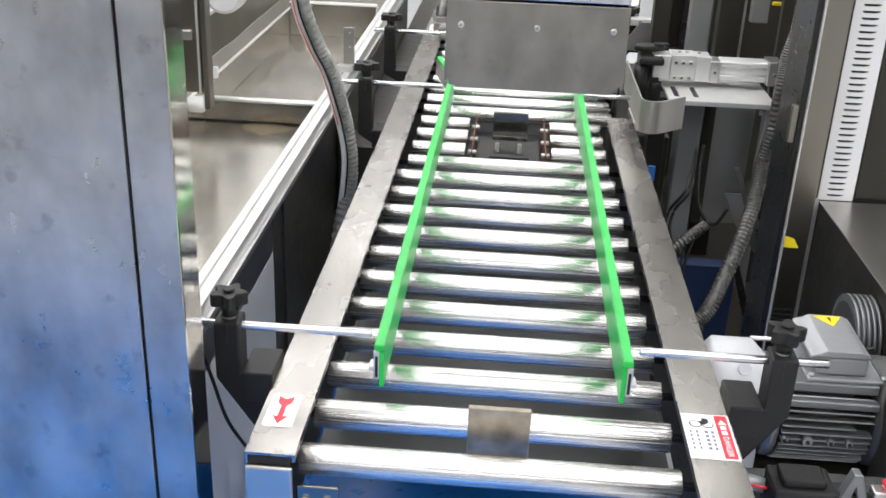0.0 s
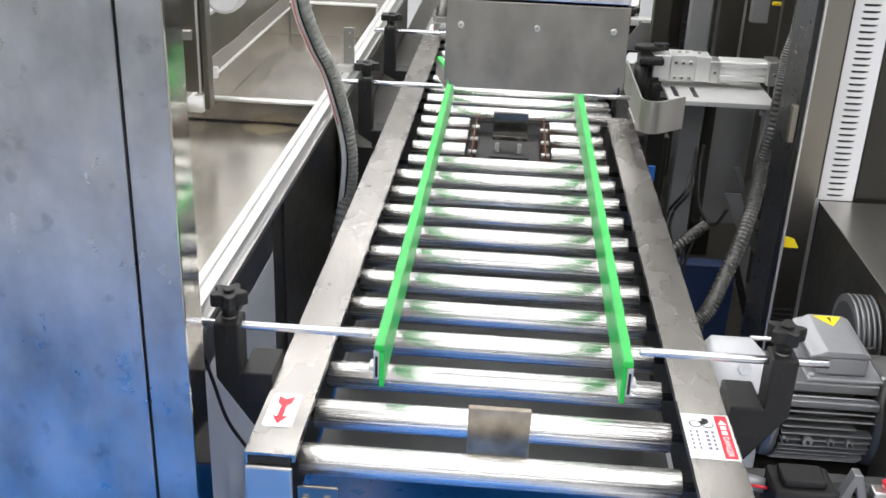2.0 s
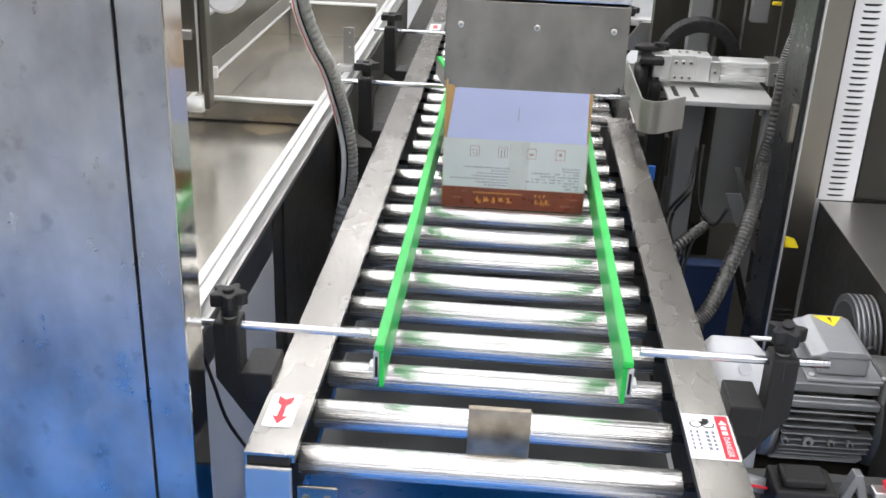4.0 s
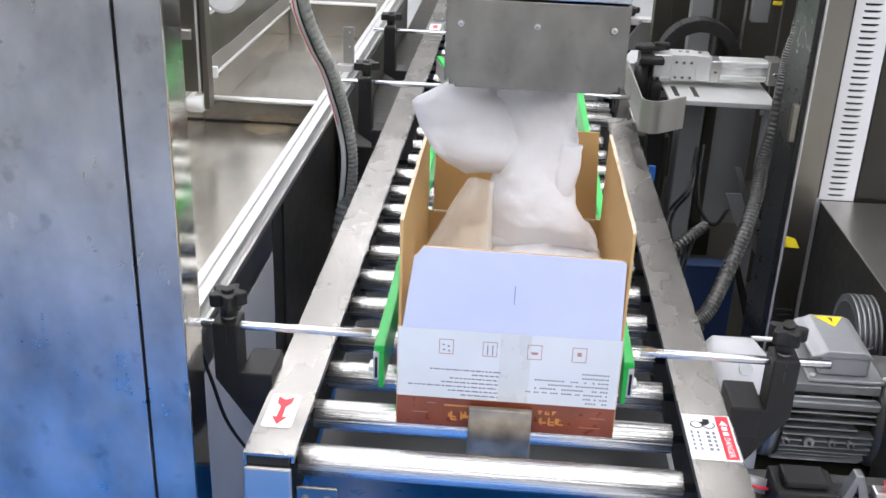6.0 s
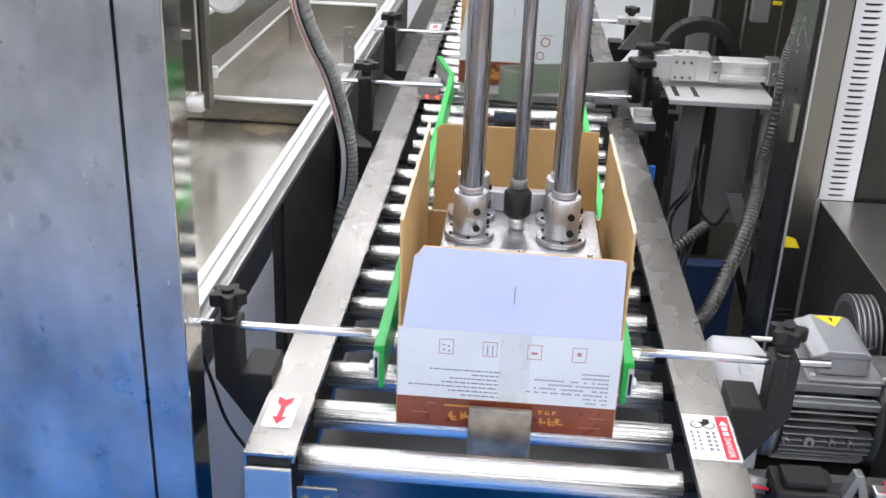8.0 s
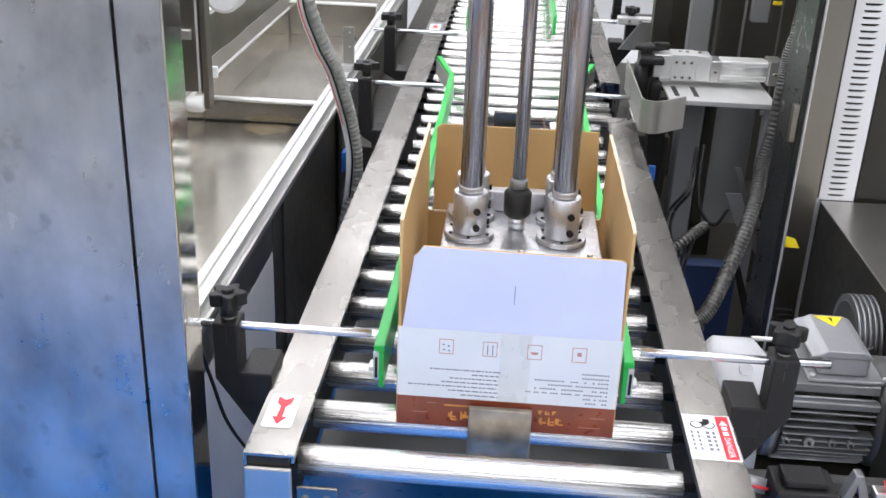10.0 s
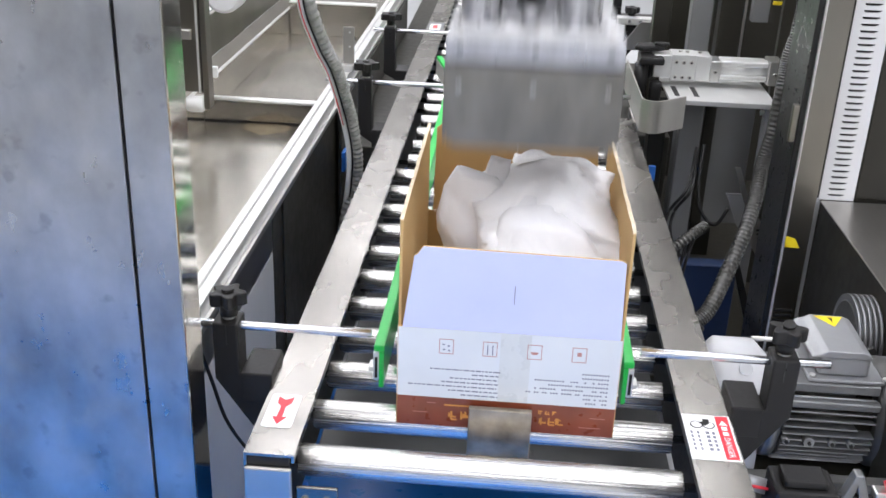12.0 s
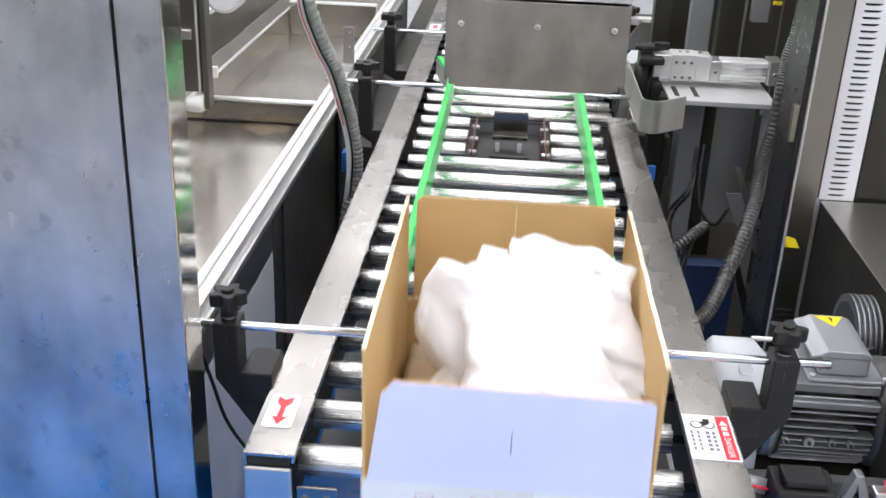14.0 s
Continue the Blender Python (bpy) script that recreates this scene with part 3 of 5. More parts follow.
            for q in range(n):
                if rng.random() < 0.82:
                    part("writing_bar", bm_box(b - q * 0.0038 - 0.0027, b - q * 0.0038, y - 0.0003, y - 0.00005, z, z + 0.0022), LABEL_INK, c)
        part("tape", bm_box(-0.012, 0.030, y - 0.00025, y - 0.00005, 0.049, hgt - 0.001), TAPE, c, "strip of clear tape")
    else:
        for x, z, r in ((0.085, 0.092, 0.013), (0.098, 0.133, 0.015)):
            part("gear_mark", bm_cyl((x, y, z), (x, y - 0.0003, z), r, 20), INK_RED, c)
            part("gear_centre", bm_cyl((x, y - 0.0004, z), (x, y - 0.0006, z), r * 0.68, 20), PRINT_FACE, c)
        for k in range(26):
            x, z = -0.055 + rng.uniform(0, 0.075), 0.012 + rng.uniform(0, 0.040)
            part("gold_mark", bm_box(x, x + rng.uniform(0.006, 0.018), y - 0.0006, y - 0.00035, z, z + rng.uniform(0.004, 0.010)), PRINT_GOLD, c)
        for k in range(2):
            for q in range(5):
                part("writing_bar", bm_box(0.080 + q * 0.008, 0.085 + q * 0.008, y - 0.0003, y - 0.00005, 0.152 - k * 0.0, 0.1545 - k * 0.0), INK, c)
    def glyphs(x, n, step, z0, size):
        for k in range(n):
            for q in range(5):
                u, v = rng.uniform(0, size * 0.6), rng.uniform(0, size * 0.8)
                wide, high = (size * rng.uniform(0.4, 0.8), size * 0.17) if q % 2 else (size * 0.18, size * rng.uniform(0.4, 0.9))
                part("gold_mark", bm_box(x + k * step + min(u, size - wide), x + k * step + min(u, size - wide) + wide, y - 0.0003 - 0.00002 * q, y - 0.00005, z0 + min(v, size - high), z0 + min(v, size - high) + high), PRINT_GOLD, c)
    glyphs(-0.082, 5, 0.0165, 0.012, 0.015)
    part("gold_mark", bm_box(-0.086, 0.020, y - 0.0003, y - 0.00005, 0.035, 0.0375), PRINT_GOLD, c)
    glyphs(0.046, 3, 0.012, 0.014, 0.0125)
    glyphs(0.046, 3, 0.010, 0.031, 0.007)
    for x, z, w2 in ((0.105, 0.014, 0.03), (-0.13, 0.022, 0.02), (0.118, 0.030, 0.022), (-0.11, 0.038, 0.012)):
        part("scuff", bm_box(x, x + w2, y - 0.00025, y - 0.00005, z, z + 0.0008), INK_RED, c, "pale scuff")
    return c


def crumple(nx, ny, shape, rough, seed, thick=0.0008, smooth=False):
    """A creased film sheet: shape(u, v) gives its middle, folded noise its creases."""
    bm = bmesh.new()
    off = Vector((seed * 3.7, seed * 1.9, seed))
    rng = random.Random(seed)
    grid = []
    for j in range(ny + 1):
        row = []
        for i in range(nx + 1):
            u = min(1, max(0, (i + rng.uniform(-0.35, 0.35) * (0 < i < nx)) / nx))
            v = min(1, max(0, (j + rng.uniform(-0.35, 0.35) * (0 < j < ny)) / ny))
            p = Vector(shape(u, v))
            n = noise.noise_vector(p * 8 + off)
            f = noise.noise_vector(p * 17 + off)
            g = noise.noise_vector(p * 34 + off)
            fold = abs(n.x) + abs(f.y) * 0.55 + abs(g.z) * 0.22
            row.append(bm.verts.new(p + Vector((n.y * 0.5 + abs(f.x) * 0.35, -fold * 1.5 + 0.5, fold * 0.7 + n.z * 0.3)) * rough))
        grid.append(row)
    for j in range(ny):
        for i in range(nx):
            a, b, c, d = grid[j][i], grid[j][i + 1], grid[j + 1][i + 1], grid[j + 1][i]
            for tri in (((a, b, c), (a, c, d)) if rng.random() < 0.5 else ((a, b, d), (b, c, d))):
                bm.faces.new(tri).smooth = smooth
    bmesh.ops.recalc_face_normals(bm, faces=bm.faces[:])
    bmesh.ops.solidify(bm, geom=bm.faces[:], thickness=max(thick, 0.002))
    bmesh.ops.recalc_face_normals(bm, faces=bm.faces[:])
    return bm


def between(v, *stops):
    """Straight steps from stop to stop: (v, value) pairs."""
    for (a, p), (b, q) in zip(stops, stops[1:]):
        if v <= b:
            return p + (q - p) * (v - a) / (b - a)
    return stops[-1][1]


def film_bag():
    """The filled bag in the carton; its origin is the carton's origin."""
    b = thing("film_bag", "crumpled white plastic film bag standing open in the carton", "plastic bag")

    def mound(u, v):
        x, y = (u - 0.5) * 0.284, 0.014 + v * 0.408
        e = min(1, min(u, 1 - u) * 5) * min(1, min(v, 1 - v) * 5)
        return (x, y, 0.085 + (0.058 + 0.035 * v) * e)
    part("filling", crumple(30, 40, mound, 0.012, 1, 0.004, True), KRAFT, b, "kraft-coloured filled body")
    parts = {}

    def tube(height, rows, deep):
        """A flattened tube of film: rows are (v, low x, high x), deep its half depth below and above."""
        def shape(u, v):
            lo = between(v, *((r[0], r[1]) for r in rows))
            hi = between(v, *((r[0], r[2]) for r in rows))
            half = (deep[0] + (deep[1] - deep[0]) * v) * min(1, 0.08 + 5 * v)
            return ((lo + hi) / 2 - (hi - lo) / 2 * math.cos(math.tau * u), half * math.sin(math.tau * u), height * v)
        return shape
    neck = tube(0.25, [(0, -0.066, 0.096), (0.3, -0.072, 0.050), (0.45, -0.070, 0.046), (0.65, -0.064, 0.046), (1, -0.068, 0.038)], (0.050, 0.018))
    parts["neck"] = part("neck", crumple(40, 26, neck, 0.030, 2, smooth=True), BAG, b, "tall bag neck of gathered film")
    lobe = tube(0.135, [(0, -0.048, 0.015), (0.22, -0.096, 0.025), (0.5, -0.122, 0.030), (0.78, -0.134, 0.032), (1, -0.080, 0.032)], (0.030, 0.012))
    parts["lobe"] = part("bag_fold", crumple(28, 16, lobe, 0.026, 3, smooth=True), BAG, b)
    tuft = tube(0.090, [(0, -0.004, 0.030), (0.6, 0.000, 0.040), (1, 0.008, 0.042)], (0.020, 0.008))
    parts["tuft"] = part("bag_fold", crumple(16, 10, tuft, 0.016, 7, smooth=True), BAG, b)

    def veil(u, v):
        lo = between(v, (0, -0.050), (1, 0.014))
        return (lo + (0.050 - lo) * u, 0.012 * math.sin(u * 5), 0.125 * v)
    parts["veil"] = part("thin_film", crumple(9, 9, veil, 0.012, 13, 0.0004, True), THIN_FILM, b, "thin see-through film")

    def front(u, v):
        return ((u - 0.5) * (0.215 - 0.07 * v), v * 0.21, 0.05 * v * v + 0.028 * math.sin(u * math.pi))
    parts["front"] = part("bag_fold", crumple(28, 26, front, 0.036, 11, smooth=True), BAG, b)

    def side(u, v):
        return ((u - 0.5) * 0.11, v * 0.22, 0.03 * math.sin(u * math.pi) + 0.04 * v)
    parts["side"] = part("bag_fold", crumple(16, 26, side, 0.034, 17, smooth=True), BAG, b)

    def rear(u, v):
        return ((u - 0.5) * 0.21, v * 0.20, 0.045 * math.sin(u * math.pi) * math.sin(v * 2.4) + 0.02 * v)
    parts["rear"] = part("bag_fold", crumple(26, 26, rear, 0.040, 23, smooth=True), BAG, b)
    return b, parts


# ---- left machine ----
def left_cabinet():
    c = thing("machine_cabinet", "tall brushed stainless machine cabinet with a panel seam", "cabinet")
    xr, y0, y1 = -0.370, 0.050, 0.118
    part("corner_post", bm_box(xr - 0.053, xr, y0, y1, FLOOR, 1.6, 0.003), MIRROR, c, "polished steel corner post")
    part("edge_panel", bm_box(xr - 0.0535, xr - 0.001, y0 - 0.0025, y0 - 0.0003, FLOOR, 1.6, 0.0008), STEEL_DOOR, c)
    part("door_panel", bm_box(xr - 0.75, xr - 0.0575, y0 - 0.003, y0 + 0.02, FLOOR + 0.05, 1.6, 0.002), STEEL_DOOR, c, "large brushed steel panel")
    part("seam", bm_box(xr - 0.0574, xr - 0.0533, y0 + 0.004, y0 + 0.02, FLOOR + 0.05, 1.6), BLACK, c)
    part("back", bm_box(xr - 0.75, xr - 0.0595, y0 + 0.021, y1, FLOOR, 1.6), DARK, c)
    return c


def tray_machine():
    m = thing("feed_tray", "long stainless steel tray with an aluminium edge profile", "machine tray")
    ex = -0.49
    part("tray_floor", bm_box(-0.870, ex - 0.03, 0.30, 3.9, -0.104, -0.100), TRAY_FLOOR, m)
    part("tray_wall", bm_box(-0.876, -0.8705, 0.30, 3.9, -0.10, 0.0, 0.001), STEEL_TRAY, m)
    part("wall_lip", bm_box(-0.879, -0.868, 0.30, 3.9, 0.0005, 0.004, 0.001), ALU_LIGHT, m)
    part("perforated_strip", bm_prism([(-0.879, 0.0), (-0.908, 0.030), (-0.911, 0.030), (-0.882, 0.0)], "y", 0.30, 3.9), COLUMN_STEEL, m)
    part("upper_wall", bm_prism([(-0.912, 0.0305), (-0.925, 0.150), (-0.930, 0.150), (-0.916, 0.0305)], "y", 0.30, 3.9), COLUMN_STEEL, m)
    part("upper_lip", bm_box(-0.945, -0.922, 0.30, 3.9, 0.151, 0.162, 0.001), ALU_LIGHT, m)
    part("outer_wall", bm_box(-1.10, -1.09, 0.30, 3.9, -0.1, 0.5, 0.001), DARK_STEEL, m)
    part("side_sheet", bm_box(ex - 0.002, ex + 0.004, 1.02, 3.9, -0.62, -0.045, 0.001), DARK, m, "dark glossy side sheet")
    part("near_sheet", bm_box(ex - 0.002, ex + 0.003, 0.13, 1.0195, -0.150, -0.045, 0.001), SHEET_STEEL, m, "brushed steel side sheet")
    for y in (1.12, 2.0, 2.9):
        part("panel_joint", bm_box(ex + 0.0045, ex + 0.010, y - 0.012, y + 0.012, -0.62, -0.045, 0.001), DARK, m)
    # pale colour stands in for the floor's reflection in the steel panel
    part("lower_sheet", bm_box(ex - 0.002, ex + 0.003, 0.13, 1.0195, FLOOR, -0.1505, 0.001), PALE_REFLECTION, m, "lower side panel coloured like the pale floor reflected in it")
    # slotted edge profile in three ribs
    for x0, x1, z1 in ((ex - 0.030, ex - 0.014, 0.0), (ex - 0.0135, ex - 0.002, -0.006), (ex - 0.0015, ex + 0.012, 0.0)):
        part("edge_profile", bm_box(x0, x1, 0.13, 3.9, -0.044, z1, 0.0015), ALU_LIGHT, m, "bright slotted aluminium profile")
    part("edge_lip", bm_box(ex + 0.0125, ex + 0.02, 0.13, 3.9, -0.044, -0.03, 0.001), ALU, m)
    part("cross_bar", bm_box(-0.868, ex - 0.031, 1.815, 1.835, -0.0985, -0.0345, 0.001), STEEL_TRAY, m, "steel cross bar")
    part("cross_bar", bm_box(-0.868, ex - 0.031, 3.02, 3.05, -0.098, 0.028, 0.002), STEEL_TRAY, m, "steel cross bar")
    part("cross_lip", bm_box(-0.868, ex - 0.031, 3.005, 3.05, 0.0285, 0.034, 0.001), ALU_LIGHT, m)
    part("floor_joint", bm_box(-0.868, ex - 0.031, 1.811, 1.8145, -0.0995, -0.0955), BLACK, m)
    part("cross_lip", bm_box(-0.868, ex - 0.031, 1.80, 1.835, -0.034, -0.028, 0.001), ALU_LIGHT, m, "bright folded lip")
    part("cross_pin", bm_cyl((-0.885, 1.79, -0.024), (-0.52, 1.79, -0.027), 0.006, 12), ALU_LIGHT, m)
    part("pin_cap", bm_cyl((-0.850, 1.60, 0.012), (-0.802, 1.60, 0.012), 0.023, 8, chamfer=0.006), SENSOR_WHITE, m, "white plastic cap")
    part("cap_pin", bm_cyl((-0.874, 1.60, 0.012), (-0.8505, 1.60, 0.012), 0.008, 12), ALU_LIGHT, m)
    part("sensor_block", bm_box(-0.867, -0.850, 1.90, 1.915, 0.005, 0.040, 0.003), SENSOR_WHITE, m, "small white plastic block")
    part("post", bm_box(-0.858, -0.806, 1.60, 1.62, 0.045, 0.9, 0.002), COLUMN_STEEL, m, "polished steel post")
    part("post_seam", bm_box(-0.8055, -0.8025, 1.603, 1.62, 0.045, 0.9), BLACK, m)
    part("post", bm_box(-0.802, -0.786, 1.595, 1.64, 0.0, 0.9, 0.002), COLUMN_STEEL, m)
    part("post_edge", bm_box(-0.8145, -0.8085, 1.5965, 1.5995, 0.045, 0.9), ALU_LIGHT, m)
    part("post_bracket", bm_box(-0.855, -0.825, 1.585, 1.5995, 0.19, 0.215, 0.002), ALU, m)
    part("tab", bm_box(-0.503, -0.468, 2.10, 2.106, 0.02, 0.136, 0.002), ARM_STEEL, m, "upright steel tab")
    part("tab_foot", bm_box(-0.520, -0.468, 2.075, 2.0995, 0.0005, 0.022, 0.002), ALU, m)
    for z in (0.075, 0.12):
        part("tab_hole", bm_cyl((-0.482, 2.0995, z), (-0.482, 2.099, z), 0.003, 10), ALU_LIGHT, m)
    part("roll_end", bm_cyl((-0.812, 1.86, 0.262), (-0.812, 1.95, 0.262), 0.056, 28, chamfer=0.01), WHITE_PAINT, m, "white roll end")
    part("base", bm_box(-1.0, ex - 0.02, 0.32, 3.9, FLOOR, -0.2), DARK, m)
    part("dark_box", bm_box(-0.480, -0.468, 1.85, 3.6, -0.5, -0.05, 0.004), DARK, m)
    # added sheet; its dark colour stands in for shade between tray and rail
    part("cover", bm_box(-0.467, -0.310, 1.95, 6.0, -0.40, -0.20, 0.004), DARK, m, "added dark sheet that keeps the gap beside the rail in shade")
    part("blue_box", bm_box(-0.452, -0.441, 1.75, 1.80, -0.215, -0.155, 0.003), BLUE, m)
    return m


def gripper_beam():
    p = thing("gripper_beam", "steel beam overhead carrying the gripper arms", "machine beam")
    part("beam", bm_box(-1.06, 0.80, 2.7905, 2.85, 1.05, 1.12, 0.004), STEEL, p)
    for x in (-1.04, 0.78):
        part("upright", bm_box(x - 0.03, x + 0.03, 2.79, 2.85, FLOOR, 1.0495, 0.004), DARK, p)
    return p


def press_bridge():
    """The fixed beam overhead that carries the press rods."""
    p = thing("press_bridge", "steel bridge beam overhead with guide bushings for the press rods", "machine beam")
    part("beam", bm_box(-0.95, 0.70, 0.32, 0.48, 1.42, 1.46, 0.004), STEEL, p)
    for x in (-0.0255, 0.113):
        for y in (0.360, 0.440):
            part("bushing", bm_cyl((x, y, 1.36), (x, y, 1.4195), 0.030, 24), ALU_LIGHT, p)
    for x in (-0.94, 0.69):
        part("upright", bm_box(x - 0.03, x + 0.03, 0.33, 0.40, FLOOR if x > 0 else FLOOR, 1.4195, 0.004), DARK, p)
    return p


def left_hoses():
    g = thing("hose_bundle", "grey translucent corrugated hose with air tubes hanging beside the conveyor", "hose")
    path = [(-0.462, 1.27, 0.55), (-0.462, 1.27, 0.38), (-0.436, 1.31, 0.265), (-0.413, 1.35, 0.196), (-0.401, 1.40, 0.12), (-0.390, 1.45, 0.033), (-0.380, 1.47, -0.057), (-0.382, 1.48, -0.147), (-0.404, 1.48, -0.221), (-0.43, 1.48, -0.40), (-0.44, 1.48, -0.62)]
    part("corrugated_hose", bm_tube(path, 0.0150, 18, 14, 0.0032), HOSE_CLEAR, g)
    path = [(p[0] - 0.015, p[1] - 0.012, p[2] - 0.004) for p in path[:7]] + [(-0.402, 1.47, -0.16), (-0.425, 1.50, -0.30)]
    part("air_tube", bm_tube(path, 0.0085, 12, 8), SENSOR_WHITE, g, "pale flexible air tube")
    part("red_tube", bm_tube([(p[0] - 0.002, p[1] - 0.0095, p[2]) for p in path[:6]], 0.0014, 8, 8), LABEL_RED, g, "thin red air tube")
    part("black_tube", bm_tube([(p[0] + 0.008, p[1] - 0.0075, p[2]) for p in path], 0.0022, 8, 8), BLACK, g, "thin black air tube")
    tagged(part("cable", bm_tube([(-0.42, 0.20, 0.09), (-0.43, 0.28, 0.02), (-0.419, 0.30, -0.05), (-0.40, 0.30, -0.12), (-0.374, 0.30, -0.167), (-0.34, 0.28, -0.19)], 0.003, 8, 8), BLACK), "thin black cable hanging below the clamp", "cable")
    return g


# ---- right machine ----
def right_cabinet():
    c = thing("control_cabinet", "dark steel machine cabinet with bare metal top", "cabinet")
    part("body", bm_box(0.740, 1.6, 0.10, 1.155, FLOOR, -0.004, 0.003), DARK, c)
    part("top", bm_box(0.738, 1.6, 0.098, 1.157, -0.0035, 0.0, 0.001), STEEL, c, "brushed steel top sheet")
    return c


def slotted_plate():
    p = thing("slotted_plate", "white upright plate with a column of ventilation slots", "vent plate")
    x0, x1, y = 0.735, 0.812, 1.161
    gap, n = 0.0142, 62
    a, b = x0 + 0.018, x1 - 0.022
    part("stile", bm_box(x0, a, y, y + 0.003, 0.001, n * gap + 0.02), WHITE_PAINT, p)
    part("lower_edge", bm_box(0.718, 0.7385, y - 0.004, y - 0.001, -0.5, 0.004), CAST_WHITE, p, "pale lower edge")
    part("stile", bm_box(b, x1, y, y + 0.003, 0.001, n * gap + 0.02), WHITE_PAINT, p)
    for k in range(n):
        part("bridge", bm_box(a, b, y, y + 0.003, 0.001 + k * gap, 0.001 + k * gap + gap * 0.64), WHITE_PAINT, p)
        # each slot narrows to a point on one side, shaping in its pointed shadow
        z = 0.001 + k * gap + gap * 0.64
        if k < n - 1:
            part("slot_corner", bm_prism([(a, z), (a + 0.004, z), (a, z + gap * 0.18)], "y", y, y + 0.003), WHITE_PAINT, p)
            part("slot_corner", bm_prism([(b, z), (b - 0.009, z), (b, z + gap * 0.20)], "y", y, y + 0.003), WHITE_PAINT, p)
    part("backing", bm_box(x0 + 0.012, x1, y + 0.008, y + 0.012, 0.001, n * gap), BLACK, p)
    return p


def right_column():
    c = thing("machine_column", "polished dark stainless machine column", "column")
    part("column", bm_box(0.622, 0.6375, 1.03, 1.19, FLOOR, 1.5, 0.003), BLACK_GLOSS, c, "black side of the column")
    part("edge_strip", bm_box(0.6335, 0.637, 1.0185, 1.0295, FLOOR, 1.5, 0.001), ALU_LIGHT, c, "bright thin edge strip")
    part("side_wall", bm_box(0.638, 0.690, 1.03, 1.05, FLOOR, 1.5, 0.002), COLUMN_STEEL, c, "polished steel face of the column")
    part("door", bm_box(0.82, 1.6, 1.175, 1.20, 0.0, 1.5, 0.002), DARK, c)
    part("yellow_mark", bm_prism([(0.6395, -0.066), (0.672, -0.066), (0.660, -0.045), (0.6395, -0.040)], "y", 1.0275, 1.0295), LABEL_YELLOW, c, "yellow label")
    # black bars paint the reflection of louvres in the polished face
    for k in range(4):
        part("louver_reflection", bm_box(0.642, 0.682, 1.026, 1.0295, -0.222 - k * 0.013, -0.215 - k * 0.013, 0.001), BLACK, c)
    part("hinge", bm_box(0.608, 0.6215, 1.03, 1.045, 0.17, 0.25, 0.002), COLUMN_STEEL, c, "bare steel hinge bracket")
    return c


def lower_bracket():
    m = thing("rod_bracket", "black bracket with clamps and steel bars below the motor", "bracket")
    part("block", bm_box(0.440, 0.530, 0.165, 0.235, -0.165, -0.088, 0.005), BLACK, m)
    part("block_top", bm_box(0.452, 0.515, 0.175, 0.22, -0.0875, -0.074, 0.004), BLACK, m)
    part("block_rib", bm_box(0.455, 0.505, 0.160, 0.1645, -0.150, -0.105, 0.002), BLACK_GLOSS, m)
    part("bar", bm_box(0.385, 0.68, 0.262, 0.285, -0.150, -0.132, 0.002), DARK_CAST, m, "dark steel bar")
    part("bar", bm_cyl((0.39, 0.15, -0.165), (0.66, 0.15, -0.158), 0.007, 14), COPPER, m, "brown rod")
    part("pale_pipe", bm_cyl((0.385, 0.235, -0.115), (0.439, 0.215, -0.115), 0.012, 16), MOTOR_BOX, m)
    part("red_tube", bm_cyl((0.412, 0.205, -0.108), (0.438, 0.200, -0.108), 0.0025, 10), LABEL_RED, m)
    fork = [(0.545, -0.15), (0.562, -0.15), (0.572, -0.108), (0.584, -0.15), (0.600, -0.15), (0.578, -0.085), (0.566, -0.085)]
    part("fork", bm_prism(fork, "y", 0.215, 0.235, bevel=0.002), MOTOR_GREY, m, "bare steel fork")
    part("tie_bar", bm_box(0.600, 0.68, 0.215, 0.240, -0.128, -0.114, 0.003), ALU, m)
    part("red_cap", bm_cyl((0.615, 0.226, -0.107), (0.640, 0.226, -0.098), 0.009, 14), LABEL_RED, m, "red cap")
    part("pivot", bm_cyl((0.53, 0.225, -0.13), (0.60, 0.225, -0.13), 0.007, 12), BLACK, m)
    part("stand", bm_box(0.47, 0.52, 0.19, 0.23, FLOOR, -0.1655), DARK, m)
    return m


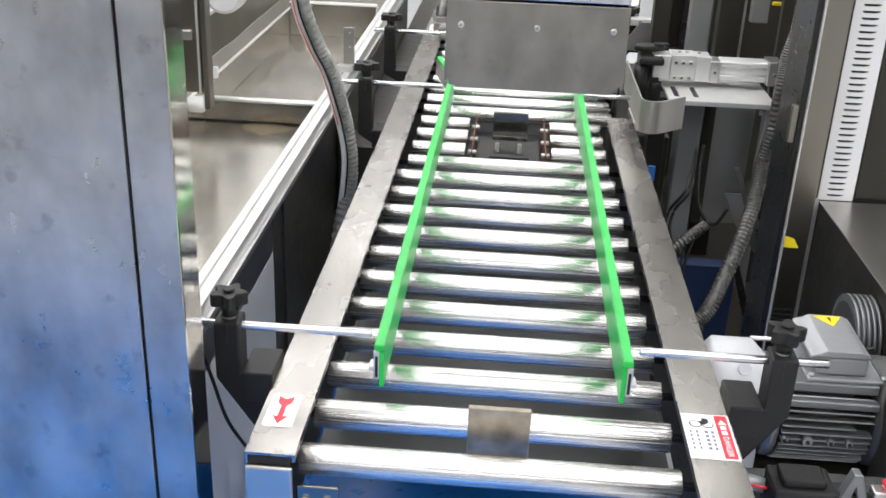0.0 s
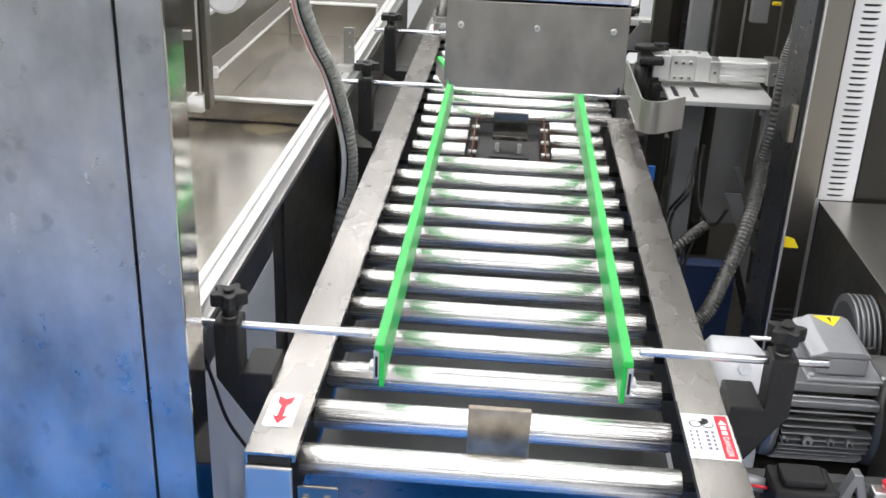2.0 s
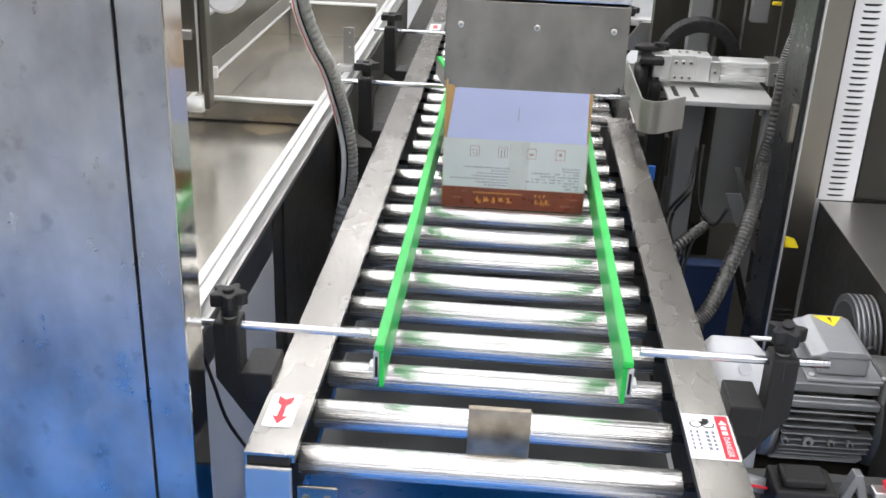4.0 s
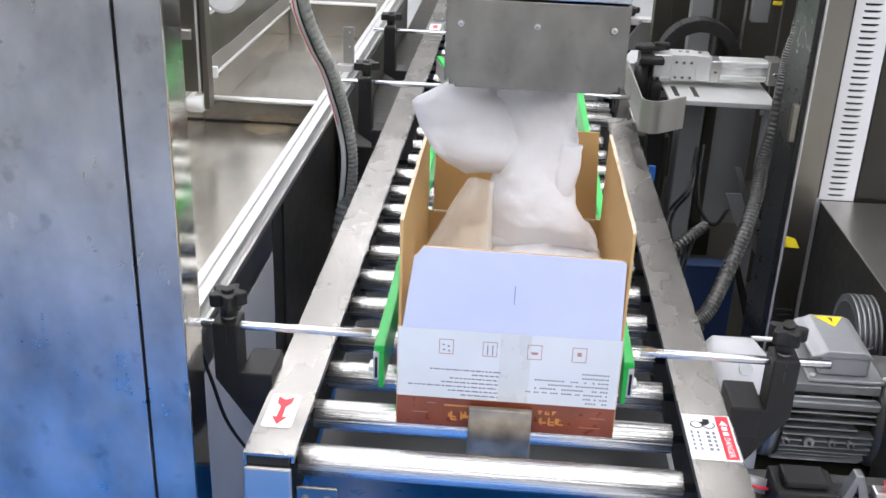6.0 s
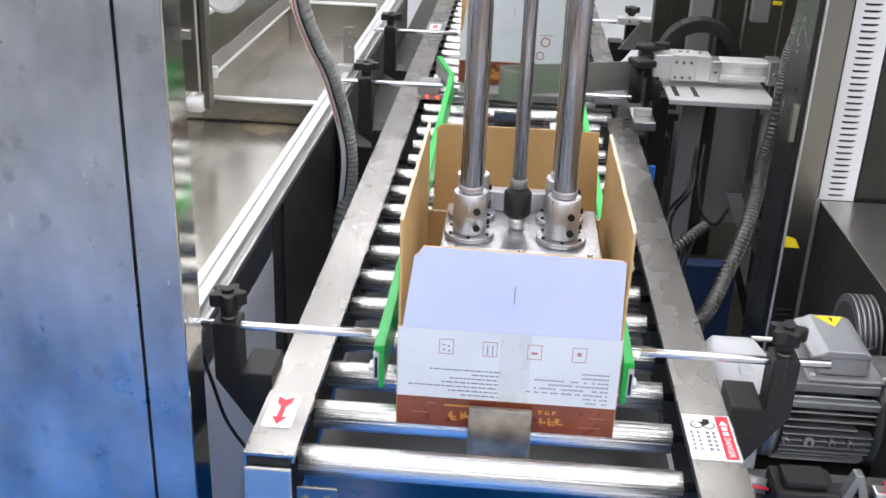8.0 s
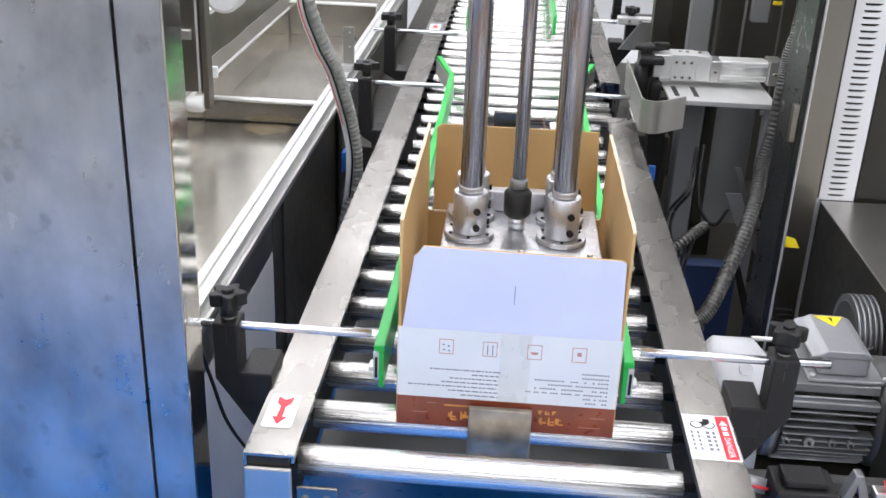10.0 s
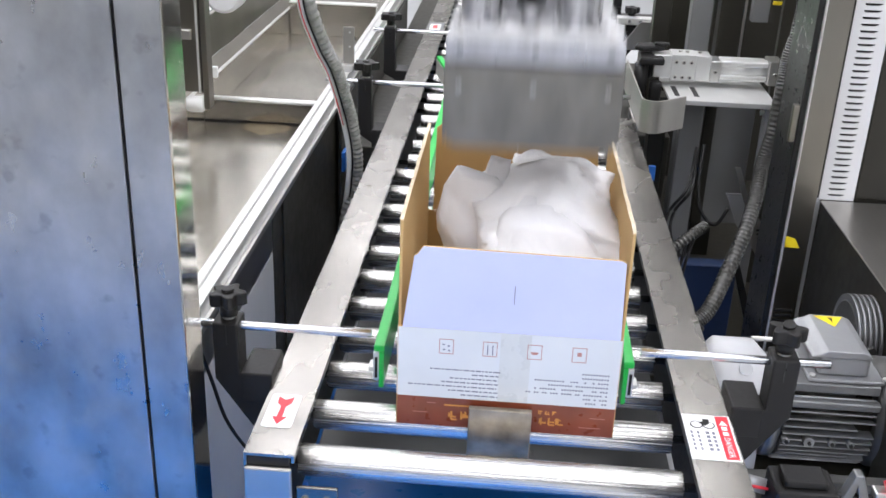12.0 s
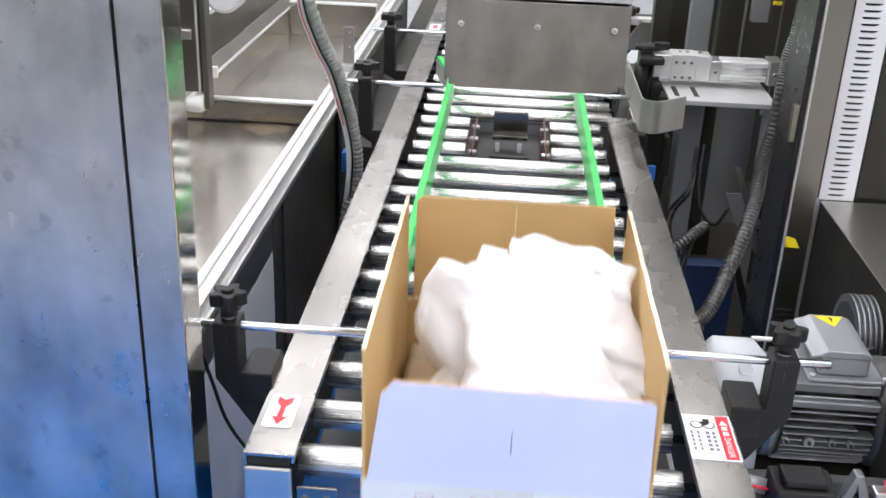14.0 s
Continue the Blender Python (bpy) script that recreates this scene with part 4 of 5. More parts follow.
def gear_motor():
    m = thing("gear_motor", "grey finned electric gear motor beside the conveyor", "motor")
    y, z = 0.47, -0.125
    # dark core colour puts the shade between the fins
    part("body", bm_cyl((0.500, y, z), (0.650, y, z), 0.068, 40), DARK, m)
    rng = random.Random(4)
    for k in range(44):
        a = k * math.tau / 44
        if k in (0, 1, 2, 42, 43):
            continue
        x1 = 0.648 if k % 5 else 0.620
        bm = bm_box(0.502, x1, -0.0014, 0.0014, 0.066, 0.090 + rng.uniform(-0.001, 0.001), 0.0005)
        bmesh.ops.transform(bm, matrix=Matrix.Translation((0, y, z)) @ Matrix.Rotation(a, 4, "X"), verts=bm.verts)
        part("fin", bm, MOTOR_GREY, m)
    # flat ledges under the terminal box and a row of bolt bosses
    part("ledge", bm_box(0.498, 0.652, y - 0.066, y - 0.010, z + 0.066, z + 0.082, 0.002), MOTOR_GREY, m)
    part("ledge", bm_box(0.498, 0.652, y - 0.084, y - 0.067, z + 0.046, z + 0.058, 0.002), MOTOR_GREY, m)
    for k, dx in enumerate((0.508, 0.545, 0.582, 0.612)):
        part("boss", bm_cyl((dx, y - 0.080, z - 0.012), (dx, y - 0.096, z - 0.012), 0.009 if k == 1 else 0.006, 16, chamfer=0.001), MOTOR_GREY, m)
        part("bolt", bm_cyl((dx, y - 0.0962, z - 0.012), (dx, y - 0.099, z - 0.012), 0.0035, 6), BLACK, m)
    part("end_bell", bm_cyl((0.480, y, z), (0.4995, y, z), 0.088, 40, chamfer=0.004), MOTOR_GREY, m)
    part("fan_cover", bm_cyl((0.6505, y, z), (0.735, y, z), 0.094, 40, chamfer=0.012), DARK_CAST, m, "dark fan cover")
    g = part("gearbox", bm_cyl((0.372, y - 0.01, -0.095), (0.479, y - 0.01, -0.095), 0.088, 48, chamfer=0.022), CAST_WHITE, m, "pale rounded gearbox")
    part("plug", bm_cyl((0.462, y - 0.088, -0.124), (0.462, y - 0.099, -0.124), 0.013, 18, chamfer=0.001), MOTOR_BOX, g)
    part("plug_socket", bm_cyl((0.462, y - 0.0992, -0.124), (0.462, y - 0.1, -0.124), 0.007, 6), BLACK, g)
    part("cast_mark", bm_cyl((0.432, y - 0.066, -0.0245), (0.432, y - 0.067, -0.0235), 0.011, 20), MOTOR_BOX, g)
    part("tie_rod", bm_cyl((0.455, y + 0.02, -0.012), (0.53, y + 0.02, -0.012), 0.004, 12), ALU, m)
    part("gearbox_foot", bm_box(0.385, 0.478, y - 0.06, y + 0.06, -0.25, -0.14, 0.008), CAST_WHITE, m)
    # terminal box: a flange, the box, and a lid that slopes to one long side
    t = part("terminal_box", bm_box(0.552, 0.634, y - 0.048, y + 0.075, -0.036, -0.002, 0.006, seg=3), MOTOR_BOX, m, "silver terminal box")
    part("flange", bm_box(0.536, 0.658, y - 0.060, y + 0.088, -0.0425, -0.0365, 0.002), MOTOR_BOX, t)
    lid = [(0.5360, -0.002), (0.540, 0.002), (0.552, 0.005), (0.562, 0.011), (0.618, 0.011), (0.630, 0.006), (0.636, -0.0015)]
    part("lid", bm_prism(lid, "y", y - 0.052, y + 0.080, bevel=0.002), MOTOR_BOX, t)
    part("lid_label", bm_prism([(0.568, y + 0.074), (0.616, y + 0.074), (0.594, y + 0.036)], "z", 0.0113, 0.0118), LABEL_YELLOW, t, "yellow warning triangle")
    part("label_mark", bm_prism([(0.590, y + 0.068), (0.597, y + 0.068), (0.594, y + 0.050)], "z", 0.0120, 0.0123), BLACK, t)
    for dx, dy in ((0.543, -0.052), (0.660, -0.052), (0.543, 0.080)):
        part("bolt", bm_cyl((dx, y + dy, -0.0362), (dx, y + dy, -0.032), 0.005, 6), ALU_LIGHT, t)
    part("mount", bm_box(0.45, 0.70, y - 0.08, y + 0.10, FLOOR, -0.222, 0.004), DARK, m)
    return m


def far_motor():
    m = thing("second_motor", "grey ribbed motor cowl behind the gear motor", "motor")
    part("cowl", bm_cyl((0.690, 0.72, -0.115), (0.7395, 0.72, -0.115), 0.076, 36, chamfer=0.008), DARK_CAST, m)
    for k in range(5):
        part("rib", bm_cyl((0.692 + k * 0.010, 0.72, -0.115), (0.697 + k * 0.010, 0.72, -0.115), 0.0825, 40), MOTOR_GREY, m)
    part("bolt", bm_cyl((0.716, 0.645, -0.10), (0.716, 0.632, -0.10), 0.008, 12), DARK_CAST, m)
    part("stand", bm_box(0.69, 0.735, 0.66, 0.78, FLOOR, -0.10), DARK, m)
    return m


def right_background():
    b = thing("black_machine_frame", "black painted machine frame with grey posts", "machine frame")
    part("back_wall", bm_box(0.62, 2.2, 3.10, 3.16, FLOOR, 1.6), DARK, b)
    part("grey_post", bm_box(0.540, 0.605, 1.95, 2.00, FLOOR, 0.035, 0.003), GREY, b, "grey square post")
    part("dark_post", bm_box(0.455, 0.505, 1.98, 2.06, FLOOR, 0.0, 0.003), DARK, b)
    part("dark_post", bm_box(0.480, 0.535, 2.36, 2.42, FLOOR, 1.2, 0.003), DARK, b)
    part("steel_post", bm_box(0.590, 0.655, 2.30, 2.36, FLOOR, 1.2, 0.003), GREY, b, "grey upright post")
    part("dark_post", bm_box(0.660, 0.730, 2.20, 2.26, FLOOR, 1.2, 0.003), DARK, b)
    part("steel_strip", bm_box(0.731, 0.738, 2.19, 2.20, -0.1, 1.2, 0.002), STEEL, b)
    part("small_box", bm_box(0.745, 0.795, 2.14, 2.18, 0.205, 0.285, 0.003), GREY, b, "small grey box")
    part("yellow_tag", bm_box(0.800, 0.835, 2.13, 2.14, 0.262, 0.272, 0.001), LABEL_YELLOW, b)
    part("dark_panel", bm_box(0.80, 1.5, 2.0, 2.03, FLOOR, 1.2, 0.003), DARK, b)
    part("brace", bm_prism([(0.757, 0.090), (0.800, 0.000), (0.822, 0.025), (0.822, 0.090), (0.775, 0.100)], "y", 1.770, 1.776), ARM_STEEL, b, "steel brace plate")
    part("grey_panel", bm_box(0.660, 0.78, 2.05, 2.08, -0.42, 0.02, 0.003), GREY, b)
    part("dark_slot", bm_box(0.615, 0.650, 1.985, 2.0, -0.40, 0.02, 0.003), DARK, b)
    part("navy_panel", bm_box(0.47, 0.665, 1.50, 1.55, FLOOR, -0.33, 0.003), NAVY, b, "dark blue panel")
    vent = part("vent_sheet", bm_prism([(0.722, -0.314), (0.733, -0.236), (0.779, -0.291), (0.772, -0.396)], "y", 1.640, 1.644), STEEL, b, "small louvred sheet")
    for k in range(8):
        part("vent_louver", bm_box(0.734 + 0.003 * k, 0.772, 1.636, 1.6395, -0.276 - k * 0.012, -0.271 - k * 0.012), BLACK, vent)
    part("steel_strip", bm_prism([(0.664, -0.115), (0.680, -0.115), (0.735, -0.255), (0.722, -0.262)], "y", 1.70, 1.708), ALU, b, "bright steel strip")
    part("flat_tray", bm_prism([(0.655, -0.20), (0.735, -0.20), (0.735, -0.30), (0.700, -0.30)], "y", 1.72, 1.726), GREY, b, "grey sheet below the posts")
    part("black_bar", bm_prism([(0.640, -0.30), (0.655, -0.29), (0.715, -0.46), (0.700, -0.48)], "y", 1.46, 1.475), BLACK_GLOSS, b, "glossy black bar")
    part("base_plate", bm_box(0.40, 1.2, 1.36, 3.0, -0.62, -0.60, 0.003), DARK, b, "dark base plate")
    # added sheet; keeps the gap beyond the right rail dark
    part("cover", bm_box(0.372, 0.54, 2.10, 3.09, -0.40, -0.16, 0.004), DARK, b, "added dark sheet that keeps the gap beside the rail in shade")
    part("blue_lamp", bm_box(0.415, 0.434, 1.62, 1.63, -0.140, -0.098, 0.002), BLUE, b)
    return b


def right_hoses():
    path = [(0.775, 1.70, 0.375), (0.768, 1.69, 0.275), (0.752, 1.68, 0.205), (0.748, 1.67, 0.140), (0.738, 1.65, 0.010), (0.721, 1.64, -0.085),
            (0.703, 1.58, -0.145), (0.672, 1.50, -0.212), (0.620, 1.40, -0.286), (0.558, 1.28, -0.350), (0.518, 1.25, -0.385), (0.49, 1.25, -0.45)]
    tagged(part("corrugated_hose", bm_tube(path, 0.0190, 18, 20, 0.0016), HOSE_METAL), "dark grey corrugated hose curving down beside the machine", "hose")
    tagged(part("hose_end", bm_cyl((0.525, 1.235, -0.365), (0.470, 1.225, -0.42), 0.026, 20, chamfer=0.003), BLACK), "black hose end fitting", "hose fitting")
    path = [(0.420, 1.40, -0.285), (0.47, 1.42, -0.255), (0.52, 1.45, -0.225), (0.565, 1.50, -0.215)]
    tagged(part("corrugated_hose", bm_tube(path, 0.0135, 16, 12, 0.0022), HOSE_METAL), "short dark grey corrugated hose", "hose")
    for k in range(2):
        path = [(0.560, 1.75, -0.08), (0.535 - 0.012 * k, 1.60, -0.145), (0.497 - 0.014 * k, 1.60, -0.215), (0.488 - 0.012 * k, 1.58, -0.27), (0.515, 1.56, -0.325), (0.56, 1.56, -0.35)]
        tagged(part("cable", bm_tube(path, 0.0045, 8, 8), BLACK), "black cable looping down behind the rail", "cable", "cables")
    path = [(0.575, 1.72, -0.06), (0.562, 1.66, -0.15), (0.572, 1.62, -0.22), (0.61, 1.60, -0.25), (0.64, 1.60, -0.20)]
    tagged(part("cable", bm_tube(path, 0.005, 8, 8), BLACK), "black cable looping down behind the rail", "cable", "cables")
    for k in range(3):
        path = [(0.50 + 0.018 * k, 1.48, -0.24), (0.49 + 0.012 * k, 1.44, -0.30), (0.46 + 0.02 * k, 1.42, -0.40)]
        tagged(part("cable", bm_tube(path, 0.0045, 8, 8), BLACK), "black cable hanging in front of the blue panel", "cable", "cables")


def arm_outline():
    """A strip bent round a wide corner into a short return."""
    cx, cy, r = 0.012, -0.376, 0.032
    turn = [math.radians(180 + k * 14.5) for k in range(10)]
    ends = (math.cos(turn[-1]), math.sin(turn[-1]))
    along = (-ends[1] * 0.085, ends[0] * 0.085)
    outer = [(cx + r * math.cos(a), cy + r * math.sin(a)) for a in turn]
    inner = [(cx + (r - 0.004) * math.cos(a), cy + (r - 0.004) * math.sin(a)) for a in turn]
    return [(cx - r, 0.03)] + outer + [(outer[-1][0] + along[0], outer[-1][1] + along[1]), (inner[-1][0] + along[0], inner[-1][1] + along[1])] + inner[::-1] + [(cx - r + 0.004, 0.03)]


def swing_arm():
    """The folding arm: a bent steel plate; its origin is the pivot."""
    a = thing("swing_arm", "bent stainless steel arm plate on a pivot", "swing arm", "", (0.375, 1.86, 0.0))
    outline = arm_outline()
    part("plate", bm_prism(outline, "z", 0.044, 0.128), ARM_STEEL, a)
    part("pivot", bm_cyl((0.02, 0.0, 0.02), (0.02, 0.0, 0.1285), 0.020, 20), BLACK, a)
    part("link", bm_box(0.01, 0.08, -0.03, 0.03, 0.129, 0.150, 0.006), BLACK, a)
    return a


def arm_cylinder():
    c = thing("air_cylinder", "aluminium pneumatic cylinder on a slotted bracket", "pneumatic cylinder")
    y = 1.90
    part("head_block", bm_box(0.430, 0.478, y - 0.035, y + 0.035, 0.088, 0.152, 0.002), ALU_LIGHT, c)
    part("valve_block", bm_box(0.4785, 0.548, y - 0.035, y + 0.038, 0.080, 0.156, 0.002), ALU_LIGHT, c)
    part("second_block", bm_box(0.5485, 0.590, y - 0.035, y + 0.038, 0.083, 0.154, 0.002), ALU_LIGHT, c)
    part("front_cap", bm_box(0.5905, 0.618, y - 0.038, y + 0.036, 0.082, 0.143, 0.003), ALU, c)
    for dz in (0.088, 0.128):
        part("barrel_rib", bm_box(0.6185, 0.752, y - 0.034, y + 0.033, dz, dz + 0.016, 0.005), ALU_LIGHT, c)
    part("barrel", bm_cyl((0.6185, y, 0.115), (0.752, y, 0.115), 0.030, 28), ALU_LIGHT, c)
    part("rear_cap", bm_box(0.7525, 0.790, y - 0.038, y + 0.038, 0.080, 0.150, 0.003), ALU, c)
    for x in (0.492, 0.513, 0.534, 0.604, 0.772):
        for z in ((0.092, 0.135) if x < 0.6 else (0.112,)):
            part("screw", bm_cyl((x, y - 0.0352, z), (x, y - 0.041, z), 0.0062, 12, chamfer=0.0015), STEEL, c)
            part("socket", bm_cyl((x, y - 0.0412, z), (x, y - 0.0415, z), 0.003, 6), BLACK, c)
    for x in (0.445, 0.505, 0.525, 0.56):
        part("top_screw", bm_cyl((x, y, 0.1565), (x, y, 0.161), 0.0055, 12), STEEL, c)
    part("shelf", bm_prism([(0.463, 1.72), (0.752, 1.72), (0.755, 1.96), (0.463, 1.96)], "z", 0.058, 0.0655), ALU_LIGHT, c, "flat bracket plate")
    for x in (0.482, 0.536):
        part("slot", bm_box(x, x + 0.014, 1.755, 1.86, 0.0657, 0.0662), BLACK, c)
    part("shelf_edge", bm_box(0.462, 0.754, 1.713, 1.7195, 0.052, 0.0655, 0.001), ALU_LIGHT, c)
    part("bracket_leg", bm_box(0.727, 0.752, 1.722, 1.755, -0.5, 0.0575, 0.002), GREY, c)
    part("leg_screw", bm_cyl((0.716, 1.735, 0.036), (0.7265, 1.735, 0.036), 0.007, 10), ALU_LIGHT, c)
    part("black_clamp", bm_box(0.388, 0.429, y - 0.025, y + 0.03, 0.080, 0.150, 0.006), BLACK, c, "black clamp block")
    part("clamp_lever", bm_prism([(0.372, y - 0.012), (0.395, y - 0.034), (0.440, y - 0.022), (0.462, y - 0.004), (0.458, y + 0.008), (0.425, y + 0.030), (0.385, y + 0.026)], "z", 0.158, 0.174, bevel=0.005), BLACK, c, "black lever")
    part("lever_bar", bm_box(0.428, 0.470, y - 0.020, y - 0.002, 0.1745, 0.184, 0.004), BLACK_GLOSS, c)
    part("damper", bm_cyl((0.440, 1.86, 0.020), (0.440, 1.86, 0.078), 0.018, 18, chamfer=0.004), BLACK, c)
    return c


def shuttle():
    """The shuttle that brings a carton forward; its origin lies at the middle of its front edge."""
    s = thing("carton_shuttle", "grey sheet-metal shuttle with side blocks and red sensor lights", "shuttle")
    part("front_plate", bm_box(-0.245, 0.275, 0.0, 0.006, -0.0125, 0.001, 0.002), GREY, s)
    part("deck", bm_box(-0.125, 0.195, 0.0065, 0.40, 0.002, 0.016, 0.002), GREY, s)
    part("slot_cover", bm_box(-0.09, 0.19, -0.004, -0.0005, -0.010, 0.0, 0.001), DARK, s)
    for x0, x1 in ((-0.245, -0.18), (0.27, 0.36)):
        part("side_block", bm_box(x0, x1, 0.007, 0.10, 0.0, 0.030, 0.004), GREY, s)
    for x in (-0.215, -0.185):
        part("sensor_light", bm_cyl((x, -0.007, -0.002), (x, -0.001, -0.002), 0.0045, 10), RED_GLOW, s, "glowing red diode")
    return s


def drag_chain():
    """A black cable chain bent in an arch beside the conveyor."""
    d = thing("cable_chain", "black ribbed cable chain bent in an arch", "cable chain")
    cx, cz, r = 0.598, 0.085, 0.108
    n = 17
    for k in range(n):
        a = math.radians(-10 + k * 200 / (n - 1))
        bm = bm_box(-0.0135, 0.0135, 2.10, 2.17, -0.019, 0.019, 0.003)
        bmesh.ops.transform(bm, matrix=Matrix.Translation((cx + r * math.cos(a), 0, cz + r * math.sin(a))) @ Matrix.Rotation(math.pi / 2 - a, 4, "Y"), verts=bm.verts)
        part("link", bm, BLACK, d)
    for sx in (-1, 1):
        for k in range(4):
            part("link", bm_box(cx + sx * 0.107 - 0.018, cx + sx * 0.107 + 0.018, 2.10, 2.17, -0.085 + k * 0.036, -0.051 + k * 0.036, 0.003), BLACK, d)
    part("anchor", bm_box(cx - 0.13, cx + 0.13, 2.11, 2.16, -0.11, -0.0855, 0.003), DARK, d)
    return d


def lifting_block(mirror):
    """A gripper block that lifts away as the shuttle comes; mirror: 1 or -1."""
    g = thing("gripper_block", "grey metal gripper block with a short cylinder", "gripper", "gripper blocks")
    part("body", bm_box(-0.036, 0.036, 0.0, 0.06, 0.005, 0.055, 0.003), GREY, g)
    part("plate", bm_box(-0.045, 0.045, -0.006, -0.0005, 0.005, 0.035, 0.002), STEEL, g)
    part("cylinder", bm_cyl((-0.02 * mirror, 0.03, 0.0555), (-0.02 * mirror, 0.03, 0.16), 0.02, 20), ALU, g)
    part("arm", bm_box(-0.012 + 0.022 * mirror, 0.012 + 0.022 * mirror, 0.02, 0.05, 0.0555, 1.2, 0.003), STEEL, g)
    return g


def tray_stain():
    rng = random.Random(9)
    outline = [(-0.675 + (0.075 + rng.uniform(-0.012, 0.012)) * math.cos(k * math.tau / 22), 1.775 + (0.06 + rng.uniform(-0.015, 0.015)) * math.sin(k * math.tau / 22)) for k in range(22)]
    tagged(part("dried_residue", bm_prism(outline, "z", -0.0998, -0.0994), RESIDUE), "pale brown dried residue on the steel tray", "stain")


def side_bracket():
    m = thing("slide_bracket", "bare aluminium slide bracket with bolts beside the far conveyor", "bracket")
    part("plate", bm_prism([(0.40, 0.0), (0.52, 0.0), (0.52, 0.10), (0.47, 0.10)], "y", 2.60, 2.612), ALU, m)
    part("rail", bm_box(0.39, 0.56, 2.613, 2.66, 0.085, 0.110, 0.003), ALU_LIGHT, m)
    for x in (0.43, 0.47, 0.51, 0.545):
        part("bolt", bm_cyl((x, 2.6125, 0.098), (x, 2.606, 0.098), 0.006, 10), GREY, m)
    part("pad", bm_box(0.385, 0.45, 1.82, 1.98, -0.06, -0.035, 0.003), STEEL, m)
    part("pad_rib", bm_box(0.392, 0.443, 1.88, 1.90, -0.0345, -0.012, 0.002), ALU, m)
    part("post", bm_box(0.50, 0.54, 2.613, 2.65, FLOOR, 0.0845, 0.003), GREY, m)
    return m


def far_fittings():
    for (x, y, f, r0, r1) in ((-0.367, 1.6555, -0.3025, -0.479, -0.157), (-0.3815, 2.3315, -0.3025, -0.4376, -0.157)):
        guide_clamp(x, y, f, r0, r1, knob=0.037, foot_top=-0.045)
    rod = thing("guide_rod", "short bright steel rod holding the green guide", "rod")
    part("rod", bm_cyl((0.230, 1.7075, 0.0663), (0.358, 1.7075, 0.0663), 0.0065, 16, chamfer=0.001), BAR_STEEL, rod)
    guide_clamp(0.441, 2.664, 0.3705, 0.223, 0.519)
    p = thing("label_holder", "grey plate with a small red and white label", "label", "", (-0.268, 2.80, 0.0006))
    part("plate", bm_box(-0.032, 0.032, -0.09, 0.09, 0, 0.004, 0.001), GREY, p)
    part("sheet", bm_box(-0.02, 0.02, -0.05, 0.05, 0.0045, 0.005), LABEL_WHITE, p)
    part("red_mark", bm_box(-0.009, 0.009, -0.03, 0.03, 0.0053, 0.0057), LABEL_RED, p)
    for x in (-0.1464, 0.176):
        g = thing("side_guide", "pale green far side guide strip", "guide rail", "side guides")
        part("strip", bm_box(x - 0.006, x + 0.006, 2.768, 4.3, 0.0028, 0.0735, 0.0015), GREEN, g)


hall()
ceiling_lights()
conveyor()
lift_unit()
front_stop = stop_plate("front_stop_plate", -0.007, 0.081, 0.148, -0.07, 0.030, STEEL_STOP, "worn steel pop-up stop plate in the rollers")
rear_stop = stop_plate("rear_stop_plate", -0.014, 0.080, 1.655, -0.05, 0.022, DARK_STEEL, "dark pop-up stop plate of the stop unit")
guide("left", -0.1402, -0.1943)
guide("right", 0.2145, 0.2675)
guide_clamp(-0.368, 0.2411, -0.3025, -0.583, -0.157)
guide_clamp(0.436, 0.2411, 0.3705, 0.234, 0.5036)
labels()
left_cabinet()
tray_machine()
hoses = left_hoses()
right_cabinet()
slotted_plate()
right_column()
gear_motor()
lower_bracket()
far_motor()
right_background()
right_hoses()
arm = swing_arm()
arm_cylinder()
carriage = shuttle()
far_fittings()
chain = drag_chain()
left_gripper = lifting_block(1)
right_gripper = lifting_block(-1)
tray_stain()
gripper_beam()
side_bracket()
press_bridge()
head = press_head()
carton_a = carton("icons")
carton_b = carton("gears")
bag, bag_parts = film_bag()

BOX_X = 0.0435


